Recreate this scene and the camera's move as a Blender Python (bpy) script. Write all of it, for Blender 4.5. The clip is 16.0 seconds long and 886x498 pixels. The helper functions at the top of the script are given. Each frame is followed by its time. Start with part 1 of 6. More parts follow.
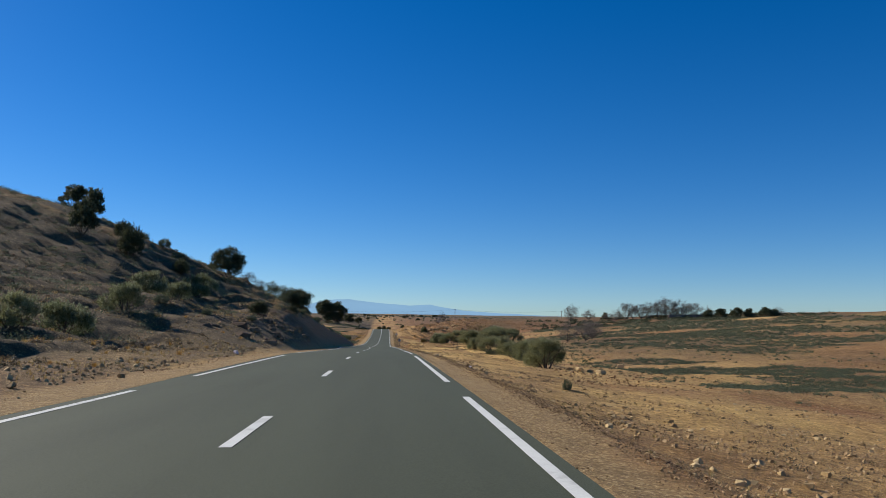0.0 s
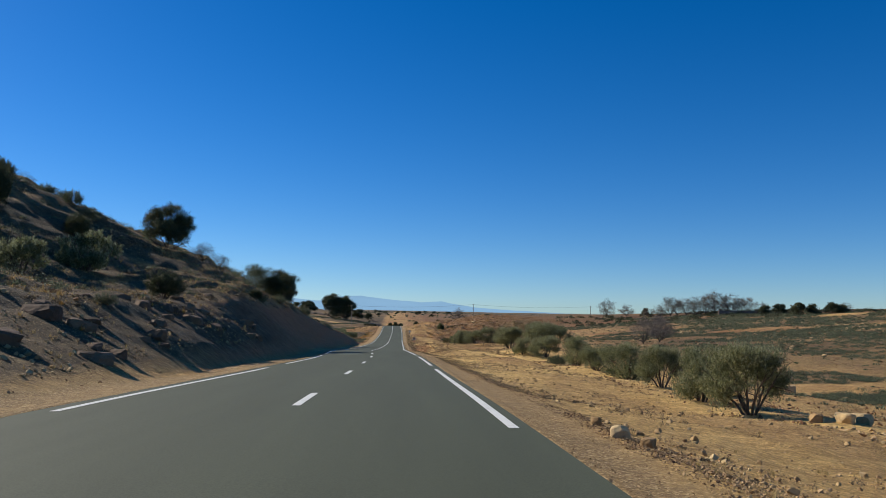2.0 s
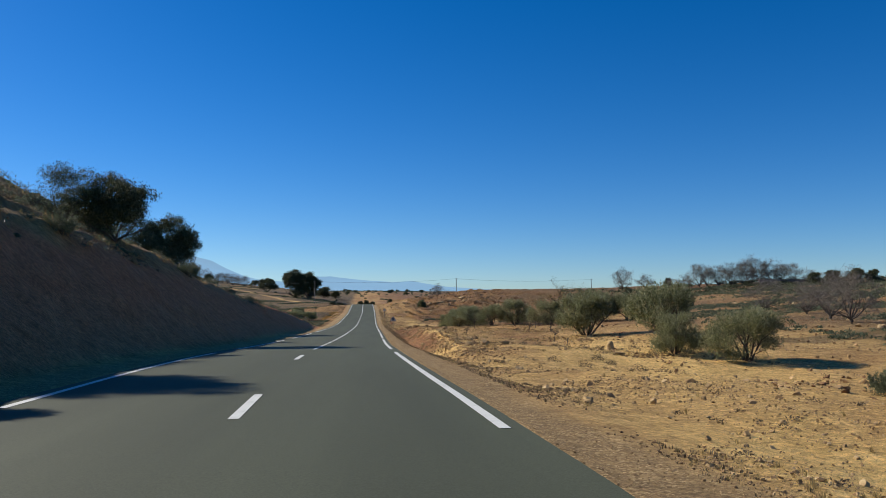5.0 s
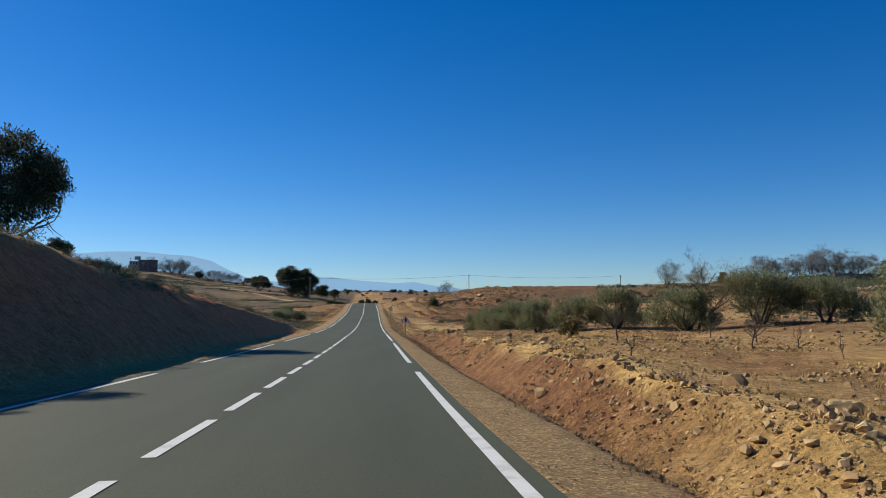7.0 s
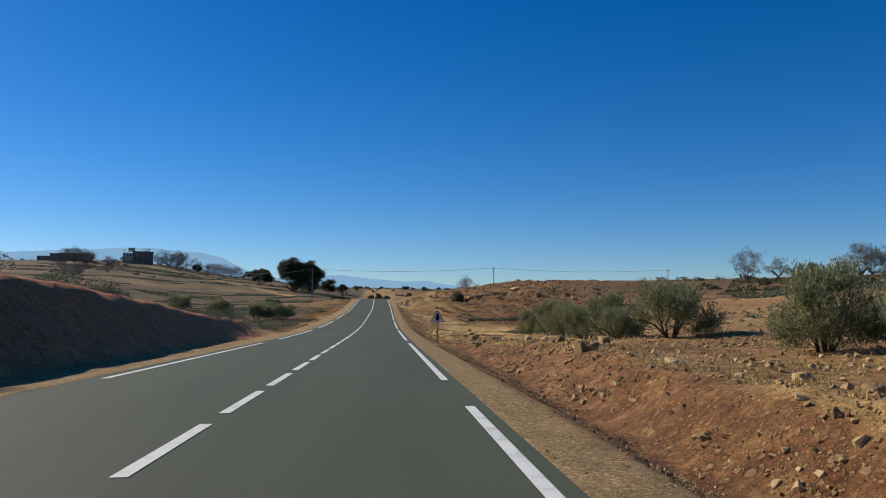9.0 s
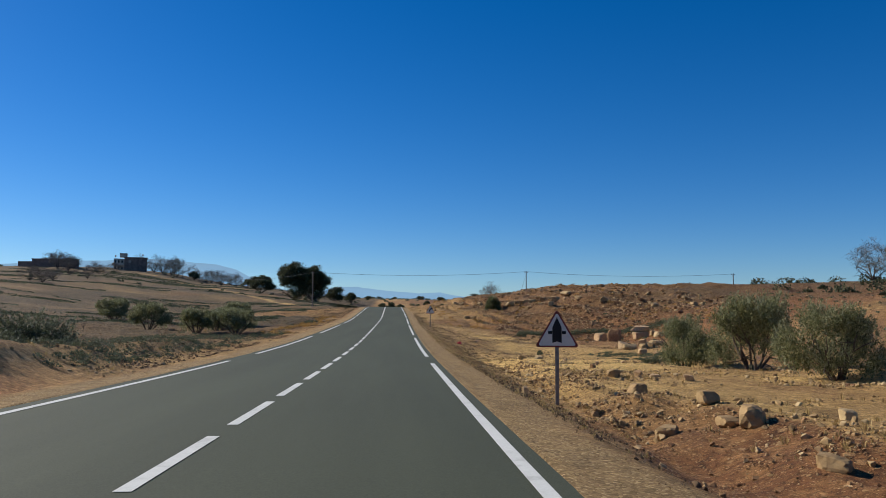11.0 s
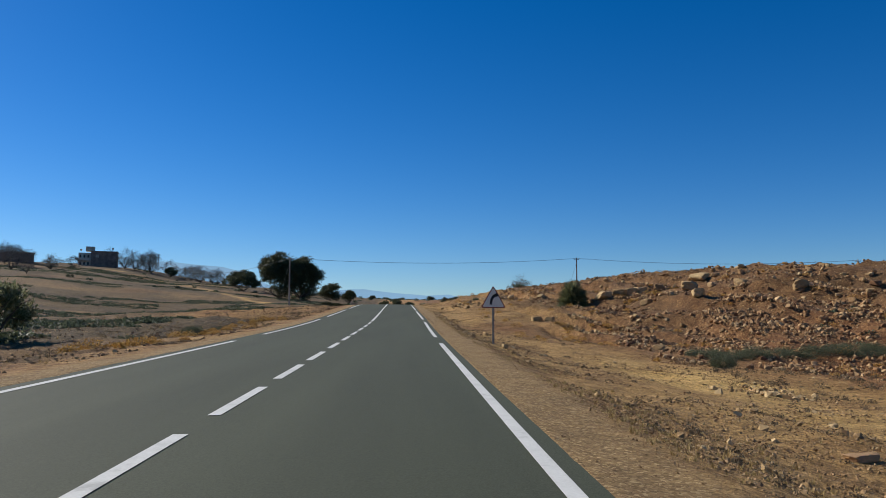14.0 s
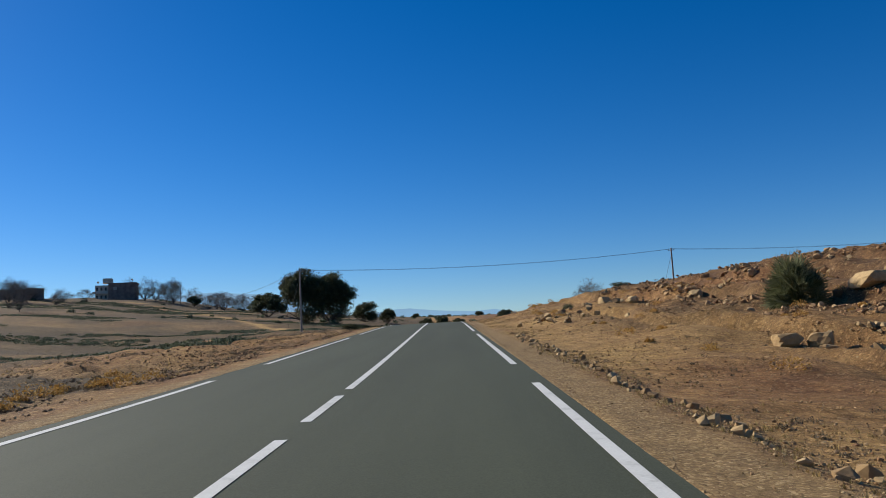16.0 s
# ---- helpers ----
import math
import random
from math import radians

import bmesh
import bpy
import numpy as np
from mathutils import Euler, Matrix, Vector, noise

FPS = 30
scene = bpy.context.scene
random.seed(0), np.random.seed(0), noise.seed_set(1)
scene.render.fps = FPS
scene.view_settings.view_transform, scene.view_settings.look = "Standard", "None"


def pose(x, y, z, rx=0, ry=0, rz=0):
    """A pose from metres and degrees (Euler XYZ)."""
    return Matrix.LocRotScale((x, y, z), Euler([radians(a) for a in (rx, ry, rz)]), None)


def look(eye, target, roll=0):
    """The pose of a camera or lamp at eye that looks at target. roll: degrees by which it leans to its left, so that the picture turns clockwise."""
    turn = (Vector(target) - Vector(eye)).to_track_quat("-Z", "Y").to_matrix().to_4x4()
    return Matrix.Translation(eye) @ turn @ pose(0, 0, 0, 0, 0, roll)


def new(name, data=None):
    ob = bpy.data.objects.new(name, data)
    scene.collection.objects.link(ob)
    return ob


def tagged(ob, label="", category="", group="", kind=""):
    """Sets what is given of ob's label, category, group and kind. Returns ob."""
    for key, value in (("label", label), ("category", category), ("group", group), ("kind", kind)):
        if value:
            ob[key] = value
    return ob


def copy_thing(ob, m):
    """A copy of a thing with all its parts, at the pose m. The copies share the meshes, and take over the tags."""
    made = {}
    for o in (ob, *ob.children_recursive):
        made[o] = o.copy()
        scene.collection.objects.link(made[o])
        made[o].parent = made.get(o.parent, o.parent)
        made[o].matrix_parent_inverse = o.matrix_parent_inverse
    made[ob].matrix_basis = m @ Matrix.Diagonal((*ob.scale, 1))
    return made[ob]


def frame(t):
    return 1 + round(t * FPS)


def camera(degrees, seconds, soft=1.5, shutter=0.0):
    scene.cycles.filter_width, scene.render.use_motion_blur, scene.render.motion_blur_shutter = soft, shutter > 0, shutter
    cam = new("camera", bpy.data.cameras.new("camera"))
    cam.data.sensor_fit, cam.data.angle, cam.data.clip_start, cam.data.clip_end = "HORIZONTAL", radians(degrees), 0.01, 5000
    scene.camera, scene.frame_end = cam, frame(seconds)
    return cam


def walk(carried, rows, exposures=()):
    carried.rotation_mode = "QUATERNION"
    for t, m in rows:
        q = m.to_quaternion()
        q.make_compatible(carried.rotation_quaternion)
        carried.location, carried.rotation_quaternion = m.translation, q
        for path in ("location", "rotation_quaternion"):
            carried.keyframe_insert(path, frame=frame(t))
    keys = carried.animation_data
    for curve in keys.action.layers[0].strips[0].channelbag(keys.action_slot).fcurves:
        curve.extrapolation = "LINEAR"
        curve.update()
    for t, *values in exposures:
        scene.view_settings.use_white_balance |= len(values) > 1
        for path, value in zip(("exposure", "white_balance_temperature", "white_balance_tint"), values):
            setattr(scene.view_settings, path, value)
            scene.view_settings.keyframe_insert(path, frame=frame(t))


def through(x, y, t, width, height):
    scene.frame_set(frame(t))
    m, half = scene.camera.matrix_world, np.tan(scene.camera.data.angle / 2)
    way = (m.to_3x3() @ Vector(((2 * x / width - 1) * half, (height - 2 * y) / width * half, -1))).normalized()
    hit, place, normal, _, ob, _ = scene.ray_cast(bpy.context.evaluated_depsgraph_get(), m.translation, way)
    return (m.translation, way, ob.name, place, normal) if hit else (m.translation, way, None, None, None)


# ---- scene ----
cam = camera(59.98, 16.0, soft=0.8)
# seconds, place, turn to the left, tilt up, lean to the right
ROWS = [
    (0.0, 0.015, 0.010, 1.330, -3.942, 5.974, -0.352),
    (0.5, -0.056, 8.331, 1.250, -3.391, 6.002, -0.180),
    (1.0, -0.192, 16.577, 1.259, -3.136, 5.606, -0.057),
    (1.5, -0.210, 24.988, 1.240, -3.089, 5.726, -0.615),
    (2.0, -0.177, 33.499, 1.239, -3.067, 5.743, -0.594),
    (2.5, -0.118, 42.117, 1.187, -4.088, 6.433, -0.795),
    (3.0, -0.076, 50.443, 1.066, -4.020, 7.096, 1.365),
    (3.5, -0.141, 58.460, 0.856, -5.067, 6.428, 0.628),
    (6.0, -0.784, 97.334, 0.290, -5.370, 3.787, 0.284),
    (6.5, -0.839, 105.746, 0.114, -5.354, 3.892, 0.357),
    (7.0, -0.913, 113.978, -0.093, -5.201, 4.344, 0.198),
    (7.5, -0.913, 122.324, -0.266, -5.033, 4.460, -0.259),
    (8.0, -0.908, 130.518, -0.444, -4.898, 4.425, -0.666),
    (8.5, -0.925, 138.856, -0.606, -4.635, 4.378, -0.883),
    (9.0, -0.926, 147.047, -0.727, -4.334, 4.277, -0.275),
    (11.5, -0.936, 190.525, -1.267, -3.202, 5.273, -0.487),
    (12.0, -0.917, 198.907, -1.355, -3.109, 5.197, -0.477),
    (12.5, -0.969, 207.001, -1.383, -3.123, 5.147, -0.116),
    (13.0, -0.958, 215.243, -1.378, -3.012, 5.167, -0.340),
    (13.5, -0.992, 223.378, -1.319, -2.968, 5.026, -0.239),
    (14.0, -0.939, 231.865, -1.164, -2.751, 5.350, -0.261),
    (14.5, -1.038, 240.116, -1.042, -2.651, 6.074, -0.724),
    (15.0, -1.042, 248.424, -0.828, -2.276, 5.943, -1.935),
    (15.5, -1.070, 256.602, -0.601, -1.650, 6.267, -0.485),
    (16.0, -1.125, 264.854, -0.424, 0.421, 6.614, 3.013),
]


def eye_pose(x, y, z, yaw, pitch, roll):
    a, b = radians(yaw), radians(pitch)
    way = Vector((-math.sin(a) * math.cos(b), math.cos(a) * math.cos(b), math.sin(b)))
    eye = Vector((x, y, z))
    return look(eye, eye + 10 * way, -roll)


EXPOSURES = ((0.0, 0.28), (3.5, 0.33), (6.5, 0.32), (9.0, 0.2), (16.0, 0.2))
walk(cam, [(t, eye_pose(*row)) for t, *row in ROWS], EXPOSURES)
# ---- end of camera ----
# ---- light and sky ----
SUN_WAY = Vector((-0.736, 0.436, 0.525)).normalized()  # towards the sun
world = bpy.data.worlds.new("sky")
scene.world = world
world.use_nodes = True
wn = world.node_tree.nodes
sky = wn.new("ShaderNodeTexSky")
sky.sky_type, sky.sun_disc = "NISHITA", False
sky.sun_elevation = math.asin(SUN_WAY.z)
sky.sun_rotation = math.atan2(SUN_WAY.x, SUN_WAY.y)
sky.altitude, sky.air_density, sky.dust_density, sky.ozone_density = 1400.0, 1.0, 0.45, 4.0
wn["Background"].inputs["Strength"].default_value = 0.082
rich = wn.new("ShaderNodeHueSaturation")
rich.inputs["Saturation"].default_value = 1.37
world.node_tree.links.new(sky.outputs["Color"], rich.inputs["Color"])
tint = wn.new("ShaderNodeMix")
tint.data_type, tint.blend_type = "RGBA", "MULTIPLY"
tint.inputs["Factor"].default_value = 1.0
tint.inputs["B"].default_value = (0.78, 0.885, 1.05, 1.0)
world.node_tree.links.new(rich.outputs["Color"], tint.inputs["A"])
world.node_tree.links.new(tint.outputs["Result"], wn["Background"].inputs["Color"])
sun = new("sun", bpy.data.lights.new("sun", "SUN"))
sun.data.energy, sun.data.angle, sun.data.color = 4.9, radians(0.55), (1.0, 0.93, 0.82)
sun.matrix_world = look((0, 0, 60), Vector((0, 0, 60)) - SUN_WAY)


# ---- arithmetic ----
def lattice(ix, iy, seed):
    h = (ix.astype(np.int64) * 374761393 + iy.astype(np.int64) * 668265263 + seed * 974634777) & 0xFFFFFFFF
    h = ((h ^ (h >> 13)) * 1274126177) & 0xFFFFFFFF
    return ((h ^ (h >> 16)) & 0xFFFF) / 65535.0


def vnoise(x, y, seed=0):
    """Smooth value noise, -1 to 1, on a lattice of 1."""
    ix, iy = np.floor(x), np.floor(y)
    fx, fy = x - ix, y - iy
    fx, fy = fx * fx * (3 - 2 * fx), fy * fy * (3 - 2 * fy)
    a, b = lattice(ix, iy, seed), lattice(ix + 1, iy, seed)
    c, d = lattice(ix, iy + 1, seed), lattice(ix + 1, iy + 1, seed)
    return 2 * ((a * (1 - fx) + b * fx) * (1 - fy) + (c * (1 - fx) + d * fx) * fy) - 1


def fbm(x, y, octaves=4, seed=0):
    s, k, f = 0.0, 1.0, 1.0
    for i in range(octaves):
        s = s + k * vnoise(x * f, y * f, seed + i)
        k, f = k * 0.5, f * 2.03
    return s


def ramp(v, a, b):
    t = np.clip((v - a) / (b - a), 0, 1)
    return t * t * (3 - 2 * t)


# ---- plan of the road and the land ----
CENTRE = ((-80, -1.65), (15, -1.68), (30, -1.78), (50, -1.9), (78, -1.98), (88, -2.1), (104, -2.82), (120, -2.98), (157, -2.9), (216, -3.0), (262, -3.0), (280, -2.95), (345, -3.5), (352, -3.3), (362, -1.5), (375, 4.0), (390, 14.0), (410, 30.0), (440, 60.0))
HEIGHT = ((-80, 0.25), (0, 0.08), (33, 0.0), (42, -0.04), (50, -0.16), (58, -0.36), (70, -0.57), (83, -0.83), (104, -1.04), (113, -1.27), (126, -1.62), (147, -1.98),
          (190, -2.52), (207, -2.63), (223, -2.56), (240, -2.24), (257, -1.86), (265, -1.66), (273, -1.44), (282, -1.1), (300, -0.4), (325, 0.6), (338, 1.05), (346, 1.2), (356, 1.1), (380, 0.0), (430, -4.0))
ROAD_LEFT, ROAD_RIGHT = -3.85, 3.42


def smooth_line(knots, y):
    ky, kv = np.array(knots).T
    return sum(np.interp(y + o, ky, kv) for o in (-6, -3, 0, 3, 6)) / 5


def centre(y):
    return smooth_line(CENTRE, y)


def axis(y):
    return smooth_line(CENTRE, np.minimum(y, 340))


def road_z(y):
    return smooth_line(HEIGHT, y)


STATIONS = []


def station(y, left, right):
    """A section across the road: offsets from the centre line and heights over the road, outermost left to outermost right."""
    STATIONS.append((y, *zip(*(*left, *(((ROAD_LEFT, -0.03), (ROAD_RIGHT, -0.03)) if y < 400 else ()), *right))))


station(-70, ((-4000, 0), (-300, 20), (-60, 12), (-30, 3.5), (-15, 0.6), (-9, 0.1), (-5.5, -0.05)), ((4.6, -0.08), (6.5, -0.4), (12, -1), (30, -3), (60, -3.5), (150, -1), (400, 4), (4000, 0)))
station(0, ((-4000, 0), (-300, 20), (-70, 14), (-32, 4.0), (-16, 0.7), (-10, 0.15), (-5.5, -0.05)), ((4.6, -0.1), (5.4, -0.35), (8, -0.8), (16, -1.7), (30, -3), (60, -3.5), (150, 0), (400, 6), (4000, 0)))
station(37, ((-4000, 0), (-300, 20), (-70, 16), (-40, 7), (-26, 3.2), (-17, 1.3), (-10, 0.3), (-5.6, -0.05)), ((4.6, -0.1), (5.4, -0.35), (8, -0.95), (11, -1.4), (14.6, -1.75), (28, -2.7), (45, -3.1), (65, -2.8), (110, 0), (200, 4), (400, 8), (4000, 0)))
station(42, ((-4000, 0), (-300, 20.5), (-70, 16.2), (-41, 8), (-26, 3.7), (-17, 1.7), (-10, 0.5), (-5.6, -0.05)), ((4.6, -0.1), (5.4, -0.35), (8, -0.9), (10.5, -1.2), (14.6, -1.65), (28, -2.6), (44, -3.0), (66, -2.5), (109, 0.3), (200, 4.7), (400, 8.7), (4000, 0)))
station(47, ((-4000, 0), (-300, 20.8), (-70, 16.4), (-42, 8.8), (-27, 4.6), (-18, 2.7), (-13, 1.75), (-9.5, 0.95), (-7.2, 0.4), (-5.1, 0.0)), ((4.6, -0.1), (5.4, -0.35), (8, -0.9), (10.5, -1.2), (14.6, -1.65), (28, -2.6), (44, -3.0), (66, -2.5), (109, 0.3), (200, 4.7), (400, 8.7), (4000, 0)))
station(57, ((-4000, 0), (-300, 21.4), (-70, 16.7), (-43, 10.8), (-27, 6.0), (-19, 4.2), (-14, 3.3), (-11, 2.55), (-8.8, 1.75), (-7.0, 0.95), (-5.1, 0.0)), ((4.6, -0.1), (5.4, -0.35), (8, -0.85), (10, -1.08), (14.6, -1.54), (20, -2.05), (27, -2.47), (42, -2.9), (68, -2.3), (108, 0.7), (200, 5.4), (400, 9.4), (4000, 0)))
station(64, ((-4000, 0), (-300, 22), (-70, 17), (-43, 12.5), (-27, 6.9), (-19, 4.7), (-14, 3.8), (-11, 3.2), (-9.0, 2.6), (-7.0, 1.45), (-5.1, 0.03)), ((4.6, -0.1), (5.4, -0.35), (8, -0.8), (10, -1.05), (14.6, -1.45), (20, -2.0), (27, -2.4), (40, -2.8), (70, -2), (107, 1), (200, 6), (400, 10), (4000, 0)))
station(76, ((-4000, 0), (-300, 22), (-70, 17), (-43, 14.5), (-27, 8.2), (-19, 4.6), (-14, 3.7), (-11, 3.4), (-9.0, 3.1), (-7.0, 1.85), (-5.1, 0.1)), ((4.6, -0.1), (6.2, -0.4), (11, -0.85), (17, -1.35), (27, -2.2), (45, -2.3), (70, -1.7), (107, 1.3), (200, 7), (400, 11), (4000, 0)))
station(91, ((-4000, 0), (-300, 22), (-70, 20.5), (-40, 16.5), (-25, 10), (-17.3, 5.8), (-13, 5.1), (-10.6, 4.75), (-8.8, 3.4), (-6.8, 1.7), (-5.1, 0.1)), ((4.6, -0.08), (6.5, -0.3), (10.7, -0.15), (13, -0.9), (17.3, -1.2), (27, -1.9), (50, -1.6), (100, 1.5), (200, 8), (400, 11), (4000, 0)))
station(107, ((-4000, 0), (-300, 22), (-60, 24), (-40, 18.5), (-28, 13.5), (-18.8, 9.2), (-12, 5.6), (-10.2, 4.9), (-8, 2.9), (-6.2, 1.0), (-5.2, 0.1)), ((4.5, -0.06), (5.6, -0.4), (8, -0.35), (12, -0.7), (16, -0.8), (28, -0.6), (60, -0.2), (110, 2.5), (200, 9), (400, 12), (4000, 0)))
station(125, ((-4000, 0), (-300, 20), (-60, 24), (-45, 20.5), (-30, 13.8), (-20, 10), (-12, 6.1), (-10.4, 5.4), (-8, 3.2), (-6.2, 1.1), (-5.0, 0.1)), ((4.4, -0.05), (5.15, -0.5), (5.35, -0.52), (6.5, 0.35), (8, 0.28), (12, 0.05), (16, 0.1), (28, 0.6), (60, 1.2), (110, 3), (200, 9), (400, 12), (4000, 0)))
station(141, ((-4000, 0), (-300, 18), (-60, 15.5), (-45, 14), (-25, 9), (-17, 6.2), (-12.3, 4.6), (-9.4, 3.9), (-7.5, 2.2), (-5.0, 0.1)), ((4.3, -0.05), (5.2, -0.6), (5.45, -0.6), (6.6, 0.45), (8, 0.4), (14, 0.4), (28, 0.9), (60, 2), (110, 4), (200, 10), (400, 12), (4000, 0)))
station(152, ((-4000, 0), (-300, 17), (-60, 12), (-45, 11), (-25, 8), (-16.5, 6.0), (-12, 3.7), (-8.7, 3.2), (-7.1, 1.8), (-5.0, 0.1)), ((4.3, -0.05), (5.4, -0.6), (5.75, -0.6), (6.95, 0.45), (8, 0.38), (14, 0.3), (28, 0.9), (60, 2.5), (110, 5), (200, 10), (400, 12), (4000, 0)))
station(167, ((-4000, 0), (-300, 16), (-60, 7), (-40, 6), (-20, 4.0), (-12.3, 2.8), (-7.6, 2.3), (-6.4, 1.15), (-5.2, 0.03)), ((4.3, -0.05), (5.6, -0.58), (6.0, -0.58), (7.5, 0.4), (9, 0.32), (14, 0.3), (25, 0.7), (60, 3), (110, 5.5), (200, 11), (400, 12), (4000, 0)))
station(181, ((-4000, 0), (-300, 16), (-60, 4), (-30, 2.5), (-14, 2.0), (-7.3, 1.65), (-6.3, 0.75), (-5.3, 0)), ((4.3, -0.05), (5.7, -0.58), (6.1, -0.58), (7.8, 0.2), (14, 0.2), (25, 0.6), (60, 3.5), (110, 6), (200, 12), (400, 13), (4000, 0)))
station(193, ((-4000, 0), (-300, 16), (-60, 3.2), (-25, 1.5), (-14, 1.2), (-7.0, 1.05), (-6.2, 0.42), (-5.4, -0.05)), ((4.4, -0.05), (5.8, -0.6), (6.3, -0.55), (8.0, -0.05), (16, 0.0), (25, 0.5), (45, 2.0), (70, 4.5), (110, 7), (200, 12), (400, 13), (4000, 0)))
station(200, ((-4000, 0), (-300, 16), (-60, 2.85), (-25, 0.85), (-14, 0.8), (-7.3, 0.8), (-6.4, 0.26), (-5.35, -0.07)), ((4.4, -0.05), (5.8, -0.56), (6.2, -0.54), (6.8, -0.12), (9, -0.14), (16, -0.2), (25, 0.4), (45, 2.25), (70, 4.75), (110, 7.5), (200, 12), (400, 13), (4000, 0)))
station(207, ((-4000, 0), (-300, 16), (-60, 2.5), (-25, 0.2), (-14, 0.4), (-7.6, 0.55), (-6.6, 0.1), (-5.3, -0.1)), ((4.4, -0.05), (6, -0.58), (6.5, -0.56), (7.2, -0.26), (9, -0.32), (16, -0.4), (25, 0.3), (45, 2.5), (70, 5), (110, 8), (200, 12), (400, 13), (4000, 0)))
station(236, ((-4000, 0), (-300, 16), (-60, 2.5), (-25, 0.3), (-14, -0.4), (-9, -0.3), (-5.5, -0.08)), ((4.4, -0.05), (6.7, -0.7), (10, -1.2), (16, -1.4), (25, -0.8), (45, 2.3), (70, 4.4), (110, 6.8), (200, 10), (400, 13), (4000, 0)))
station(266, ((-4000, 0), (-300, 15), (-80, 4), (-40, 0.3), (-20, -0.6), (-12, -0.6), (-8, -0.35), (-5.5, -0.1)), ((4.4, -0.05), (5.4, -0.35), (8, -0.8), (14, -1.4), (20, -1.95), (27, -2.05), (31, -0.9), (35, 0.7), (44, 2.3), (70, 4.4), (110, 7), (200, 10), (400, 13), (4000, 0)))
station(282, ((-4000, 0), (-300, 15), (-80, 3), (-40, -0.6), (-18, -0.5), (-8, -0.3), (-5.5, -0.12)), ((4.4, -0.05), (5.5, -0.3), (9, -0.55), (13, -0.7), (17.5, -0.55), (21, 0.2), (24, 1.1), (29, 1.6), (35, 2.2), (45, 3.2), (70, 4.9), (110, 7.4), (200, 10), (400, 14), (4000, 0)))
station(291, ((-4000, 0), (-300, 15), (-80, 2.5), (-40, -0.8), (-18, -0.6), (-8, -0.35), (-5.5, -0.12)), ((4.4, -0.05), (6, -0.2), (10, -0.1), (14, 0.2), (17, 0.5), (21.7, 1.7), (25, 2.2), (31, 3.4), (45, 4.6), (70, 5.2), (110, 7.6), (200, 10), (400, 14), (4000, 0)))
station(312, ((-4000, 0), (-300, 14), (-80, 1.5), (-40, -1.3), (-20, -0.8), (-8, -0.4), (-5.5, -0.12)), ((4.4, -0.05), (6, 0), (7.3, 0.2), (11.3, 0.6), (16, 1.6), (24, 2.9), (31, 3.8), (43, 4.7), (70, 4.8), (110, 6.6), (200, 9), (400, 12), (4000, 0)))
station(345, ((-4000, 0), (-300, 13), (-110, 6), (-60, -1), (-38, -2.6), (-22, -1.2), (-14, -0.8), (-8, -0.4), (-5.5, -0.1)), ((4.4, -0.05), (6, 0.2), (10, 1.0), (20, 2.6), (31, 4.0), (43, 4.9), (70, 5.2), (110, 6.2), (200, 8.5), (400, 11), (4000, 0)))
station(378, ((-4000, 0), (-300, 15), (-110, 8), (-60, 0.5), (-46, -0.2), (-23, 1.5), (-12, 1.2), (-6, 0)), ((4.4, 0), (8, 0.6), (15, 1.6), (35, 3.6), (60, 4.5), (110, 5), (200, 6), (400, 8), (4000, 0)))
station(430, ((-4000, 4), (-300, 20), (-110, 14), (-75, 11), (-40, 8.5), (-20, 6.8), (-6, 4.2)), ((6, 4.0), (15, 4.4), (35, 5), (60, 6), (200, 8), (4000, 4)))
station(530, ((-4000, 30), (-300, 26), (-140, 24.5), (-110, 21.5), (-85, 17.3), (-60, 15.5), (-35, 12), (-6, 10)), ((6, 10), (60, 10), (200, 10), (4000, 8)))
station(580, ((-4000, 30), (-300, 26), (-140, 27.5), (-110, 24.5), (-85, 19.5), (-60, 17), (-35, 14), (-6, 12)), ((6, 12), (60, 11), (200, 11), (4000, 8)))
station(760, ((-4000, 30), (-300, 20), (-140, 18), (-6, 17)), ((6, 17), (200, 14), (4000, 8)))
station(1500, ((-4000, 40), (-6, 33)), ((6, 33), (400, 22), (4000, 16)))
station(4600, ((-4000, 95), (-6, 95)), ((6, 95), (4000, 60)))


def ledge(u, x, y):
    """Where a place lies between two rock ledges of the right-hand hill: 0 at the foot of one."""
    s = (u + 0.3 * (y - 300)) * 0.21 + 0.6 * fbm(x * 0.1, y * 0.1, 3, 43)
    return s - np.floor(s)


